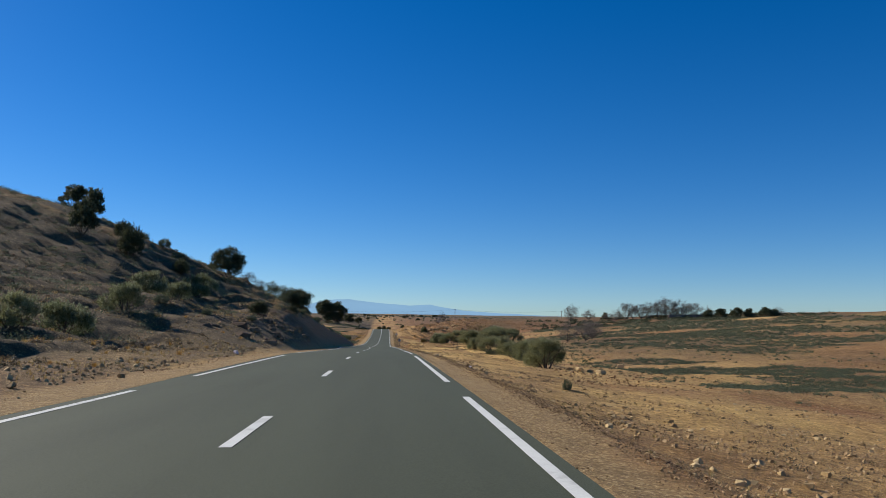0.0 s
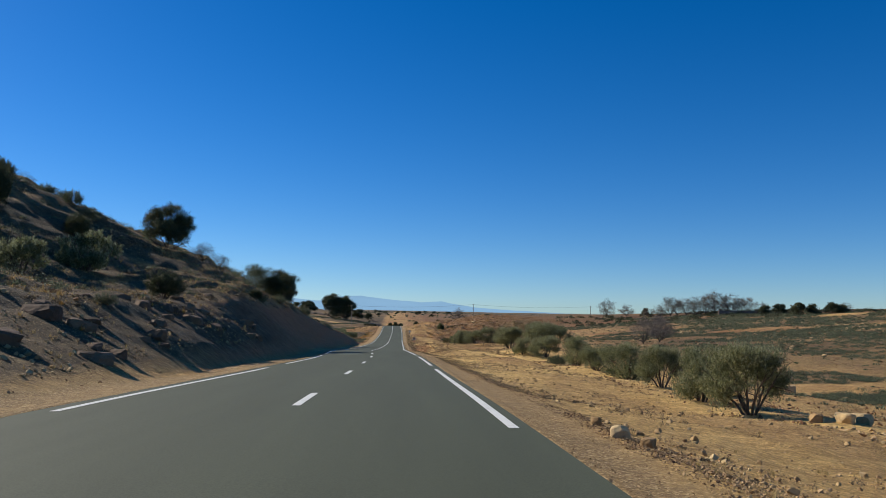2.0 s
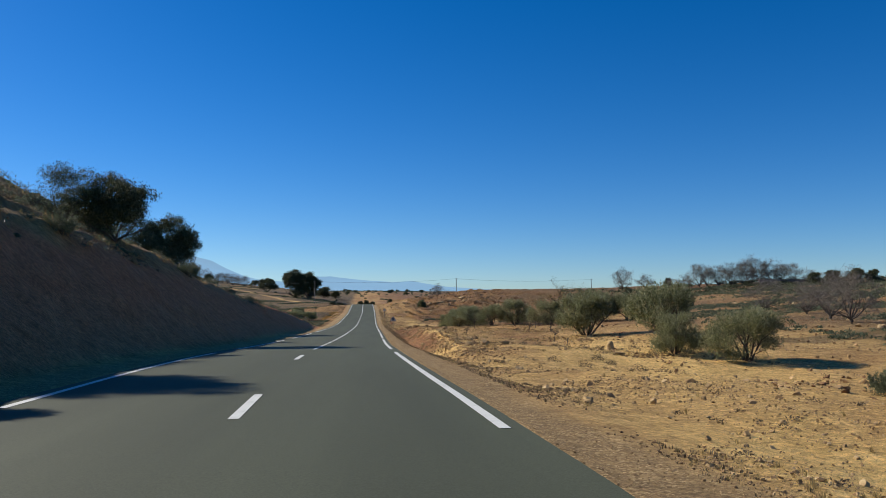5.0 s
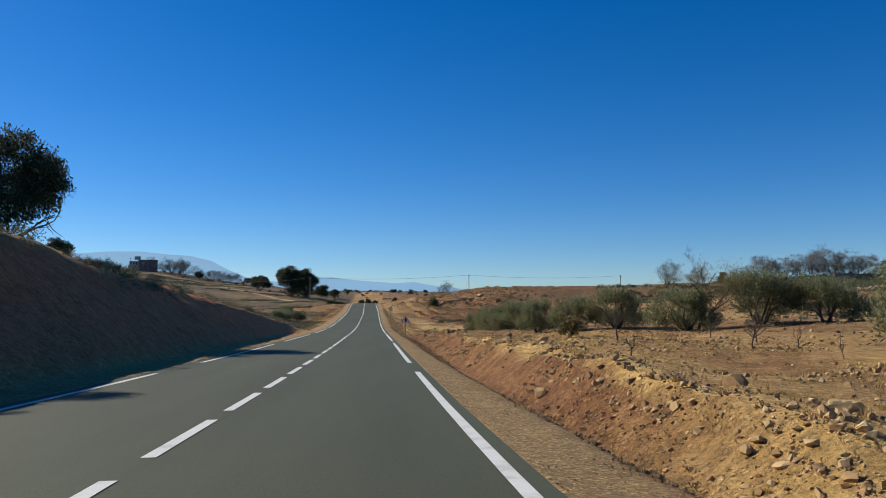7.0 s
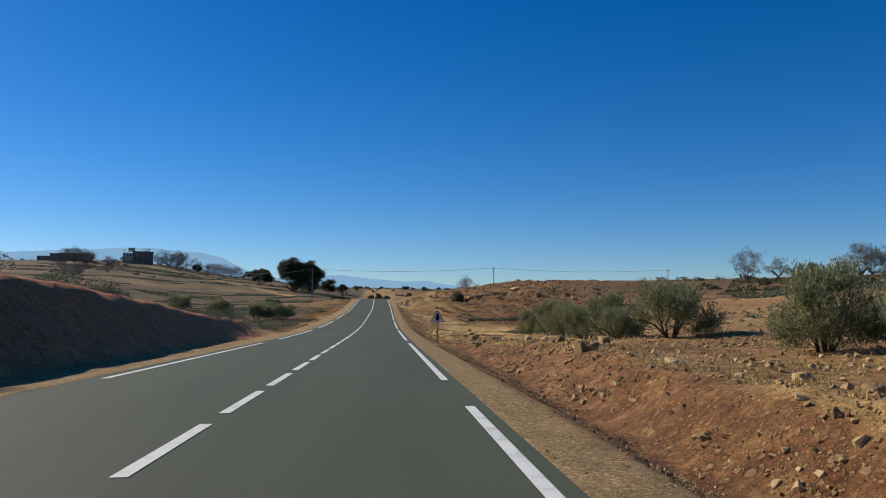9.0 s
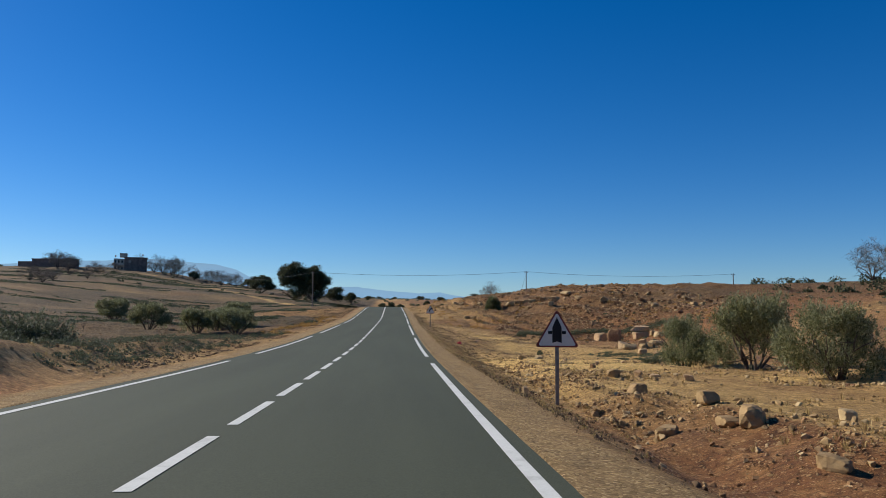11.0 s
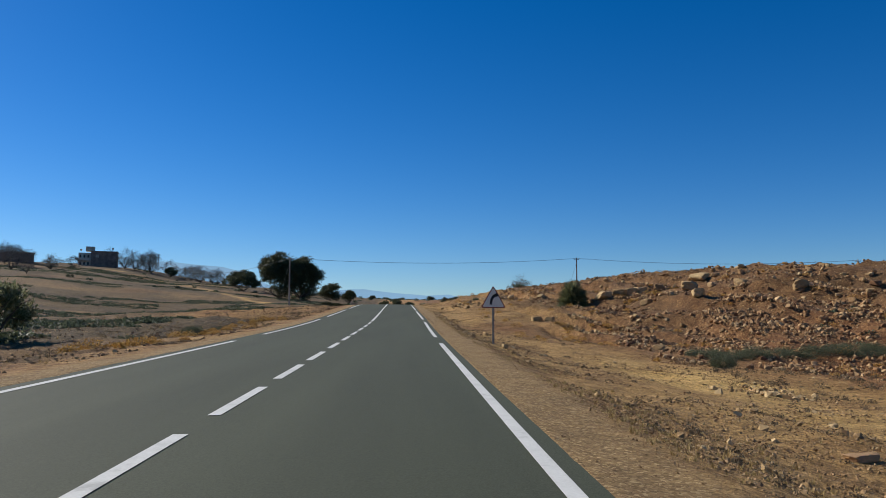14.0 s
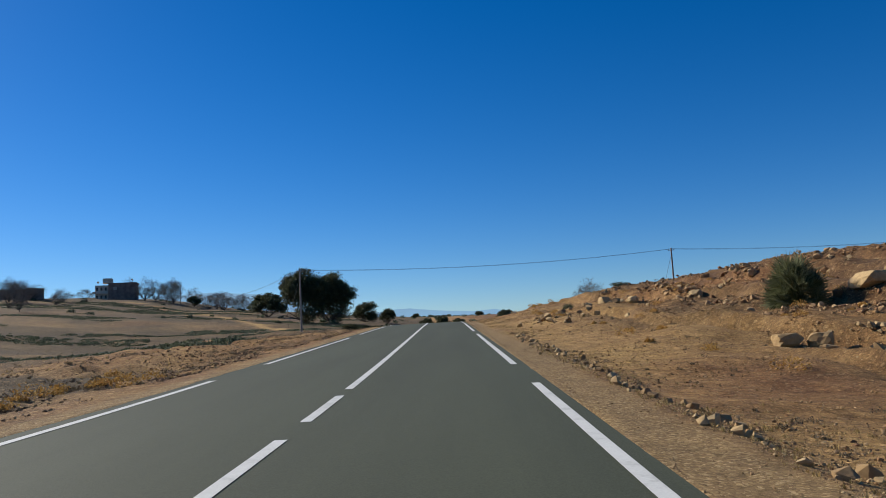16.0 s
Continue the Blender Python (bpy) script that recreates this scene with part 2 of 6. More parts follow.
def land(x, y):
    """Height of the bare land at places given as arrays."""
    x, y = np.atleast_1d(np.asarray(x, float)), np.atleast_1d(np.asarray(y, float))
    u, z = x - axis(y), np.zeros_like(x)
    ys = np.array([s[0] for s in STATIONS], float)
    k = np.clip(np.searchsorted(ys, y) - 1, 0, len(ys) - 2)
    for i in range(len(ys) - 1):
        m = k == i
        if not m.any():
            continue
        t = np.clip((y[m] - ys[i]) / (ys[i + 1] - ys[i]), 0, 1)
        za, zb = (np.interp(u[m], s[1], s[2]) for s in (STATIONS[i], STATIONS[i + 1]))
        z[m] = za * (1 - t) + zb * t
    off = np.maximum(ROAD_LEFT - u, u - ROAD_RIGHT)
    far = ramp(off, 1.2, 6)
    rough = 0.05 * fbm(x * 0.9, y * 0.9, 4, 3) * ramp(off, 0.5, 2) + 0.22 * fbm(x * 0.13, y * 0.13, 3, 11) * far
    rough = rough + 1.2 * fbm(x * 0.012, y * 0.012, 3, 21) * ramp(off, 60, 200)
    rocky = ramp(u, 8, 13) * ramp(y, 266, 280) * ramp(y, 360, 345) * ramp(u, 60, 45)
    s = ledge(u, x, y)
    rough = rough + rocky * (0.2 * fbm(x * 0.3, y * 0.3, 4, 37) + 0.18 * np.abs(vnoise(x * 0.55, y * 0.3, 39)) + (0.75 + 0.4 * vnoise(x * 0.15, y * 0.15, 47)) * (ramp(s, 0.0, 0.16) - s) - 0.46)
    hill = ramp(-u, 8.5, 12) * ramp(y, 168, 150) * ramp(-u, 75, 55) * ramp(y, 15, 35)
    s = -u * 0.26 + 0.06 * y + 0.8 * fbm(x * 0.09, y * 0.07, 3, 53)
    s = s - np.floor(s)
    rough = rough + hill * (0.3 * fbm(x * 0.28, y * 0.28, 4, 57) + (0.45 + 0.35 * vnoise(x * 0.12, y * 0.12, 59)) * (ramp(s, 0.0, 0.3) - s) - 0.15)
    steep = ramp(-u, 5.0, 6.4) * ramp(y, 56, 68) * ramp(y, 190, 170) * ramp(-u, 13, 10)
    rough = rough + steep * (0.16 * fbm(x * 0.5, y * 0.35, 3, 31) + 0.06 * vnoise(x * 2.5, y * 2.5, 33))
    tilled = ramp(-u, 5.8, 8) * ramp(-u, 70, 40) * ramp(y, 188, 215) * ramp(y, 420, 380)
    rough = rough + tilled * (0.09 * fbm(x * 1.1, y * 0.8, 4, 63) + 0.14 * fbm(x * 0.16, y * 0.45, 2, 65))
    rough = rough + ramp(-u, 7.5, 11) * ramp(-u, 22, 15) * ramp(y, 292, 304) * ramp(y, 352, 340) * (0.25 + 0.2 * fbm(x * 0.4, y * 0.25, 3, 67))
    lip = ramp(u, 5.3, 6.2) * ramp(u, 8.5, 7) * ramp(y, 112, 126) * ramp(y, 215, 195)
    rough = rough + lip * (0.17 * fbm(x * 0.8, y * 0.5, 3, 35) + 0.09 * vnoise(x * 1.7, y * 1.1, 36))
    z = z + rough + road_z(np.minimum(y, 430))
    # sand creeps over the edge of the asphalt
    creep = ramp(off, -0.20 + 0.10 * vnoise(x * 0 + 7, y * 0.9, 15) + 0.06 * vnoise(x * 0, y * 3.1, 16), 0.0)
    return z + np.where((off < 0) & (y < 352), -0.14 + creep * 0.182, ramp(off, 0.35, 0.0) * 0.042 * (off < 0.4) * (y < 352))


def land_at(x, y):
    return float(land([x], [y])[0])


def band(spots, rx, ry):
    """A patchy strip of scrub through the given places."""
    def inside(x, y):
        d = np.min([((x - a) / rx) ** 2 + ((y - b) / ry) ** 2 for a, b in spots], axis=0)
        return d + 0.6 * fbm(x * 0.16, y * 0.2, 3, 77) < 0.85
    return inside


FIRST = band(((29, 54), (35, 57), (41, 61), (38, 68), (38, 76), (38, 83), (32, 92), (29, 78), (46, 64), (47, 80)), 8, 4)
SECOND = band(((32, 120), (42, 118), (46, 120), (56, 108), (64, 118), (78, 126), (70, 131), (88, 128), (42, 160), (52, 156), (49, 140), (60, 146), (54, 128), (64, 138), (46, 118), (66, 157), (46, 178), (50, 190), (44, 166)), 12, 6.5)
THIRD = band(((69, 150), (84, 148), (97, 145), (112, 150), (90, 197), (108, 196), (78, 200), (75, 259), (92, 252), (62, 250), (125, 180), (110, 268), (132, 262), (148, 255), (118, 232), (140, 225), (70, 184), (78, 205), (92, 214), (86, 234), (101, 240), (96, 262), (113, 265), (106, 222), (86, 186), (99, 186), (80, 160), (122, 278), (90, 280)), 17, 9)
NEAR_MAT = band(((14.4, 269.4), (16.4, 269.8), (19.0, 270.3), (22.2, 270.4), (25.9, 269.7), (28.0, 269.0)), 1.9, 0.9)
LOW_MAT = band(((13.9, 237.4), (13.5, 234.4), (15.4, 232.8), (14.6, 235.4), (17.4, 231.4), (12.6, 226.0), (13.4, 224.0)), 1.5, 0.9)


def mesh_object(name, verts, faces, material=None, smooth=True):
    me = bpy.data.meshes.new(name)
    verts, faces = np.asarray(verts, np.float32), np.asarray(faces, np.int32)
    me.vertices.add(len(verts))
    me.vertices.foreach_set("co", verts.ravel())
    n = faces.shape[1]
    me.loops.add(faces.size)
    me.loops.foreach_set("vertex_index", faces.ravel())
    me.polygons.add(len(faces))
    me.polygons.foreach_set("loop_start", np.arange(0, faces.size, n, dtype=np.int32))
    me.polygons.foreach_set("loop_total", np.full(len(faces), n, np.int32))
    me.polygons.foreach_set("use_smooth", np.full(len(faces), smooth))
    me.update(calc_edges=True)
    if material:
        me.materials.append(material)
    return new(name, me)


def grid_faces(rows, cols):
    a = (np.arange(rows - 1)[:, None] * cols + np.arange(cols - 1)[None, :]).ravel()
    return np.stack([a, a + 1, a + cols + 1, a + cols], 1)


def attribute(ob, name, values):
    at = ob.data.attributes.new(name, "FLOAT", "POINT")
    at.data.foreach_set("value", np.asarray(values, np.float32))


# ---- materials ----
def material(name, rough=0.9, metal=0.0):
    m = bpy.data.materials.new(name)
    m.use_nodes = True
    nt = m.node_tree
    b = nt.nodes["Principled BSDF"]
    b.inputs["Roughness"].default_value, b.inputs["Metallic"].default_value = rough, metal
    b.inputs["Specular IOR Level"].default_value = 0.25
    return m, nt, b


def node(nt, kind, **values):
    n = nt.nodes.new(kind)
    for key, v in values.items():
        if key in n.inputs:
            n.inputs[key].default_value = v
    return n


def noise_of(nt, scale, detail=4.0, rough=0.6, coords=None, stretch=None):
    c = nt.nodes.new("ShaderNodeTexCoord").outputs["Object"] if coords is None else coords
    if stretch:
        mp = nt.nodes.new("ShaderNodeMapping")
        mp.inputs["Scale"].default_value = stretch
        nt.links.new(c, mp.inputs["Vector"])
        c = mp.outputs["Vector"]
    n = node(nt, "ShaderNodeTexNoise", Scale=scale, Detail=detail, Roughness=rough)
    nt.links.new(c, n.inputs["Vector"])
    return n.outputs["Fac"]


def ramp_of(nt, fac, stops):
    r = nt.nodes.new("ShaderNodeValToRGB")
    e = r.color_ramp.elements
    while len(e) < len(stops):
        e.new(0.5)
    for el, (p, c) in zip(e, stops):
        el.position, el.color = p, (*c, 1) if len(c) == 3 else c
    nt.links.new(fac, r.inputs["Fac"])
    return r.outputs["Color"]


def mix_of(nt, fac, a, b, mode="MIX"):
    m = nt.nodes.new("ShaderNodeMix")
    m.data_type, m.blend_type = "RGBA", mode
    for sock, v in ((m.inputs["Factor"], fac), (m.inputs["A"], a), (m.inputs["B"], b)):
        if isinstance(v, (int, float)):
            sock.default_value = v
        elif isinstance(v, tuple):
            sock.default_value = (*v, 1)
        else:
            nt.links.new(v, sock)
    return m.outputs["Result"]


def bump_of(nt, bsdf, fac, strength=0.5, distance=0.02):
    b = node(nt, "ShaderNodeBump", Strength=strength, Distance=distance)
    nt.links.new(fac, b.inputs["Height"])
    nt.links.new(b.outputs["Normal"], bsdf.inputs["Normal"])


def plain(name, colour, rough=0.8, vary=0.25, scale=3.0, metal=0.0, bump=0.15):
    m, nt, b = material(name, rough, metal)
    f = noise_of(nt, scale)
    dark, light = tuple(c * (1 - vary) for c in colour), tuple(min(1, c * (1 + vary)) for c in colour)
    nt.links.new(ramp_of(nt, f, ((0.3, dark), (0.7, light))), b.inputs["Base Color"])
    if bump:
        bump_of(nt, b, noise_of(nt, scale * 6), bump, 0.01)
    return m


def grey(v):
    return (v, v, v)


def ground_material():
    m, nt, b = material("earth", 0.95)
    read = {}
    for key in ("verge", "red", "dry", "cut", "green"):
        a = nt.nodes.new("ShaderNodeAttribute")
        a.attribute_name = key
        read[key] = a.outputs["Fac"]
    coords = nt.nodes.new("ShaderNodeTexCoord").outputs["Object"]
    big, mid, fine, grit = noise_of(nt, 0.12, 5), noise_of(nt, 1.6, 9, 0.72), noise_of(nt, 8, 7, 0.78), noise_of(nt, 60, 3, 0.7)
    earth = ramp_of(nt, mid, ((0.3, (0.125, 0.071, 0.036)), (0.5, (0.285, 0.17, 0.084)), (0.7, (0.46, 0.295, 0.15))))
    ochre = ramp_of(nt, mid, ((0.3, (0.22, 0.132, 0.058)), (0.5, (0.385, 0.25, 0.112)), (0.7, (0.54, 0.37, 0.18))))
    base = mix_of(nt, ramp_of(nt, big, ((0.38, grey(0)), (0.62, grey(1)))), earth, ochre)
    red = ramp_of(nt, mid, ((0.3, (0.092, 0.038, 0.02)), (0.5, (0.205, 0.096, 0.045)), (0.7, (0.38, 0.21, 0.10))))
    base = mix_of(nt, read["red"], base, red)
    dry = ramp_of(nt, mid, ((0.3, (0.41, 0.27, 0.108)), (0.5, (0.62, 0.43, 0.185)), (0.7, (0.78, 0.58, 0.28))))
    base = mix_of(nt, read["dry"], base, dry)
    cut = ramp_of(nt, mid, ((0.3, (0.31, 0.122, 0.062)), (0.5, (0.43, 0.175, 0.095)), (0.7, (0.52, 0.24, 0.135))))
    base = mix_of(nt, read["cut"], base, cut)
    green = ramp_of(nt, mid, ((0.3, (0.040, 0.030, 0.020)), (0.5, (0.090, 0.068, 0.043)), (0.7, (0.175, 0.130, 0.082))))
    base = mix_of(nt, read["green"], base, green)
    gravel = node(nt, "ShaderNodeTexVoronoi", Scale=34.0)
    nt.links.new(coords, gravel.inputs["Vector"])
    pick = nt.nodes.new("ShaderNodeSeparateColor")
    nt.links.new(gravel.outputs["Color"], pick.inputs[0])
    verge = ramp_of(nt, pick.outputs[0], ((0.0, (0.17, 0.115, 0.062)), (0.4, (0.26, 0.178, 0.096)), (0.8, (0.33, 0.232, 0.128)), (1.0, (0.50, 0.38, 0.24))))
    open_ground = mix_of(nt, read["verge"], grey(1), grey(0.0))
    open_ground = mix_of(nt, read["cut"], open_ground, grey(0.0))
    open_ground = mix_of(nt, mix_of(nt, read["dry"], grey(0), grey(0.45)), open_ground, grey(0.0))
    stony = mix_of(nt, 1.0, open_ground, grey(0.8), "MULTIPLY")
    height = grit
    for scale, share, amount in ((4.5, 0.72, 0.6), (10.0, 0.5, 0.65), (24.0, 0.4, 0.75)):
        v = node(nt, "ShaderNodeTexVoronoi", Scale=scale)
        nt.links.new(coords, v.inputs["Vector"])
        inside = ramp_of(nt, v.outputs["Distance"], ((0.28, grey(1)), (0.40, grey(0))))
        # contact shade painted round each stone, darkest just outside its edge
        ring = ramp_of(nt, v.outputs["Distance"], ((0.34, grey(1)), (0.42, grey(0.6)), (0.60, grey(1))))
        sep = nt.nodes.new("ShaderNodeSeparateColor")
        nt.links.new(v.outputs["Color"], sep.inputs[0])
        some = ramp_of(nt, sep.outputs[0], ((share, grey(0)), (share + 0.03, grey(1))))
        tone = ramp_of(nt, sep.outputs[1], ((0.0, (0.20, 0.115, 0.06)), (0.45, (0.36, 0.225, 0.115)), (1.0, (0.60, 0.46, 0.29))))
        fac = mix_of(nt, 1.0, mix_of(nt, 1.0, inside, some, "MULTIPLY"), mix_of(nt, 1.0, open_ground, grey(amount), "MULTIPLY"), "MULTIPLY")
        bw = nt.nodes.new("ShaderNodeRGBToBW")
        nt.links.new(fac, bw.inputs[0])
        tone = mix_of(nt, 0.45, tone, mix_of(nt, 1.0, base, grey(1.7), "MULTIPLY"))
        base = mix_of(nt, bw.outputs[0], base, tone)
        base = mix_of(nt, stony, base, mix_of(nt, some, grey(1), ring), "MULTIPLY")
        add = nt.nodes.new("ShaderNodeMath")
        nt.links.new(height, add.inputs[0])
        nt.links.new(bw.outputs[0], add.inputs[1])
        height = add.outputs[0]
    verge = mix_of(nt, 0.7, verge, ramp_of(nt, mid, ((0.3, grey(0.62)), (0.7, grey(1.3)))), "MULTIPLY")
    base = mix_of(nt, read["verge"], base, verge)
    base = mix_of(nt, mix_of(nt, read["verge"], grey(0.75), grey(0.3)), base, ramp_of(nt, fine, ((0.34, grey(0.36)), (0.66, grey(1.6)))), "MULTIPLY")
    base = mix_of(nt, 0.5, base, ramp_of(nt, grit, ((0.3, grey(0.6)), (0.7, grey(1.35)))), "MULTIPLY")
    base = mix_of(nt, 1.0, base, (1.19, 1.11, 0.86), "MULTIPLY")
    nt.links.new(base, b.inputs["Base Color"])
    lumps = nt.nodes.new("ShaderNodeMath")
    lumps.operation = "MULTIPLY_ADD"
    nt.links.new(mix_of(nt, read["verge"], fine, grey(0.0)), lumps.inputs[0])
    lumps.inputs[1].default_value = 2.2
    nt.links.new(height, lumps.inputs[2])
    bump_of(nt, b, lumps.outputs[0], 0.9, 0.045)
    return m


def asphalt_material():
    m, nt, b = material("asphalt", 0.82)
    fine, mid = noise_of(nt, 55, 3, 0.7), noise_of(nt, 0.5, 5, 0.6, stretch=(1.6, 0.12, 1))
    c = ramp_of(nt, fine, ((0.3, (0.044, 0.049, 0.028)), (0.7, (0.075, 0.083, 0.049))))
    c = mix_of(nt, 0.6, c, ramp_of(nt, mid, ((0.3, grey(0.78)), (0.7, grey(1.2)))), "MULTIPLY")
    nt.links.new(c, b.inputs["Base Color"])
    bump_of(nt, b, fine, 0.35, 0.008)
    return m


def paint_material():
    m, nt, b = material("road_paint", 0.7)
    wear, fine = noise_of(nt, 2.2, 6, 0.7), noise_of(nt, 40, 3)
    c = ramp_of(nt, wear, ((0.28, (0.42, 0.42, 0.38)), (0.45, (0.62, 0.62, 0.57)), (0.8, (0.71, 0.71, 0.66))))
    c = mix_of(nt, 0.3, c, ramp_of(nt, fine, ((0.3, grey(0.7)), (0.7, grey(1.1)))), "MULTIPLY")
    nt.links.new(c, b.inputs["Base Color"])
    return m


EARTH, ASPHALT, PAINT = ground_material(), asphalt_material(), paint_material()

# ---- ground: one sheet to the horizon ----
u_near = np.concatenate([np.arange(-14, ROAD_LEFT, 0.28), [ROAD_LEFT - 0.04, ROAD_LEFT + 0.04, ROAD_LEFT + 0.12, ROAD_LEFT + 0.3, 0, ROAD_RIGHT - 0.3, ROAD_RIGHT - 0.18, ROAD_RIGHT - 0.1, ROAD_RIGHT - 0.04, ROAD_RIGHT + 0.04], np.arange(ROAD_RIGHT + 0.25, 16, 0.28)])


def spread(start, step, grow, end):
    out = [start]
    while abs(out[-1]) < end:
        out.append(out[-1] + math.copysign(step, start))
        step *= grow
    return out


us = np.unique(np.round(np.concatenate([u_near, spread(-14, 0.32, 1.045, 3800), spread(16, 0.32, 1.04, 3800)]), 3))
ys = np.concatenate([np.arange(-90, 0, 2.5), np.arange(0, 318, 0.45), np.arange(318, 420, 1.0), np.array(spread(420, 1.5, 1.06, 4600))])
uu, yy = np.meshgrid(us, ys)
xx = uu + axis(yy)
zz = land(xx.ravel(), yy.ravel())
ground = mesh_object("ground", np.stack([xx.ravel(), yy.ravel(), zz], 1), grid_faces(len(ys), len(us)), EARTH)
tagged(ground, "dry stony ochre and red earth beside the road", "ground", kind="structure")
U, Y, X = uu.ravel(), yy.ravel(), xx.ravel()
wob = 0.35 * fbm(X * 0.4, Y * 0.25, 3, 41)
patch = fbm(X * 0.06, Y * 0.05, 4, 51)
verge = np.where(U > 0, ramp(U + wob * 0.7, 4.85, 4.2), ramp(-U + wob * 0.6, 6.0 - 0.9 * ramp(Y, 48, 62), 5.2 - 0.6 * ramp(Y, 48, 62))) * ramp(Y, 420, 380)
lip_u = np.interp(Y, (120, 141, 152, 167, 181, 193), (6.6, 6.65, 6.95, 7.55, 7.8, 8.0))
red = np.clip(ramp(U, 4.95, 5.2) * ramp(U + 0.6 * wob, lip_u + 0.1, lip_u - 0.3) * ramp(Y, 118, 128) * ramp(Y, 204, 190) * (1.0 + 0.3 * patch) + (0.86 + 0.45 * patch) * ramp(U + 2 * wob, 10 + 6 * ramp(Y, 276, 292), 15 + 5 * ramp(Y, 276, 292)) * ramp(Y, 244, 264) + 0.45 * ramp(U + 2 * wob, 5.5, 8.5) * ramp(Y, 258, 272) + 0.5 * ramp(patch, 0.15, 0.6), 0, 1)
dry = np.clip(ramp(U, 4.5, 5.6) * ramp(Y, 130, 110) * ramp(U, 34, 14) * (0.8 + 0.5 * patch) * (0.7 + 0.3 * ramp(Y, 28, 52)) * (1 - 0.5 * ramp(Y, 92, 66)) * (1 - 0.75 * ramp(Y, 30, 36) * ramp(Y, 50, 44)) * (1 - 0.6 * ramp(U, 8, 11) * ramp(Y, 56, 46)) + ramp(U + 0.6 * wob, lip_u - 0.35, lip_u) * ramp(U + wob, lip_u + 1.3, lip_u + 0.4) * ramp(Y, 112, 124) * ramp(Y, 205, 185) * 0.7 + ramp(U, 5.4, 6.4) * ramp(U, 22, 14) * ramp(Y, 190, 204) * ramp(Y, 276, 262) * (0.5 + 0.45 * patch) + ramp(U, 4.8, 5.4) * ramp(U + 2 * wob, 15, 11) * ramp(Y, 240, 258) * ramp(Y, 350, 340) * 0.2 + ramp(U, 4.8, 5.6) * ramp(U + 2 * wob, 16, 11) * ramp(Y, 222, 238) * ramp(Y, 274, 256) * (0.66 + 0.3 * patch) + ramp(patch, 0.1, -0.6) * 0.35 * ramp(Y, 240, 210) + ramp(U, 5.0, 5.5) * ramp(U, 13, 9) * ramp(Y, 193, 200) * ramp(Y, 226, 212) * (0.75 + 0.5 * patch) + (ramp(U, 5.0, 5.5) * ramp(U, 8.5, 6.5) * ramp(Y, 104, 112) * ramp(Y, 129, 121) * 0.35 + ramp(U, 6.5, 8.0) * ramp(U, 26, 16) * ramp(Y, 108, 118) * ramp(Y, 172, 152) * 0.2) * (1 + 0.6 * patch), 0, 1)
heap = ramp(-U, 6.5, 9) * ramp(-U, 24, 17) * ramp(Y, 284, 300) * ramp(Y, 360, 345) * ramp(patch + 2 * wob, -0.9, 0.1)
legs = (((-128, 537), (-112, 531)), ((-112, 531), (-98, 520)), ((-98, 520), (-62, 470)), ((-62, 470), (-36, 415)), ((-36, 415), (-24, 392)))
track = np.zeros_like(X)
for (ax, ay), (bx, by) in legs:
    k = np.clip(((X - ax) * (bx - ax) + (Y - ay) * (by - ay)) / ((bx - ax) ** 2 + (by - ay) ** 2), 0, 1)
    track = np.maximum(track, ramp(np.hypot(X - ax - k * (bx - ax), Y - ay - k * (by - ay)), 2.2, 0.8))
dry, red = np.clip(np.maximum(dry, 0.5 * track) + 0.25 * heap, 0, 1), np.clip(red + 0.45 * heap, 0, 1)
bank = ramp(U, 4.9, 5.3) * ramp(U + 0.6 * wob, lip_u - 0.1, lip_u - 0.4) * ramp(Y, 120, 128) * ramp(Y, 206, 192)
dry = dry * (1 - 0.92 * bank)
cutface = ramp(-U, 4.9, 5.5) * ramp(Y, 60, 71) * ramp(Y, 204, 190) * ramp(-U + 0.8 * wob, 9.8, 8.6)
green = np.clip(ramp(-U, 8.5, 15) * ramp(Y, 210, 160) * (0.8 + 0.6 * fbm(X * 0.2, Y * 0.2, 3, 61)) + ramp(-U, 5.2, 6.5) * ramp(Y, 105, 75) * (0.62 + 0.3 * ramp(Y, 25, 50)) + ramp(U, 16, 45) * (0.35 + 0.6 * fbm(X * 0.05, Y * 0.035, 4, 71)) * ramp(Y, 300, 240)
                + (0.2 + 0.3 * ramp(patch, 0.2, -0.5)) * ramp(U + 2 * wob, 7, 12) * ramp(Y, 266, 282) + 0.25 * ramp(U, 16, 26) * ramp(Y, 276, 296) + ramp(-U, 5.6, 9) * ramp(Y, 180, 215) * (0.95 + 0.4 * fbm(X * 0.07, Y * 0.07, 4, 81)) * (1 - heap) * (1 - track) + 0.6 * ramp(Y, 600, 1200), 0, 1)
green = np.maximum(green, 0.75 * ((FIRST(X, Y) & (Y < 104) & (Y > 44)) | (SECOND(X, Y) & (Y > 98) & (Y < 200)) | (THIRD(X, Y) & (Y > 130) & (Y < 284))))
spot_a, spot_b = fbm(X * 0.22, Y * 0.10, 3, 83), fbm(X * 0.30, Y * 0.16, 3, 87)
dry = np.clip(dry * (0.8 + 0.55 * spot_a), 0, 1)
red = np.clip(red + 0.6 * ramp(spot_b, 0.15, 0.7) * ramp(U, 5, 9) * ramp(U, 60, 30) * ramp(Y, 260, 245), 0, 1)
for key, values in (("verge", verge), ("red", red), ("dry", dry), ("cut", cutface), ("green", green)):
    attribute(ground, key, values)

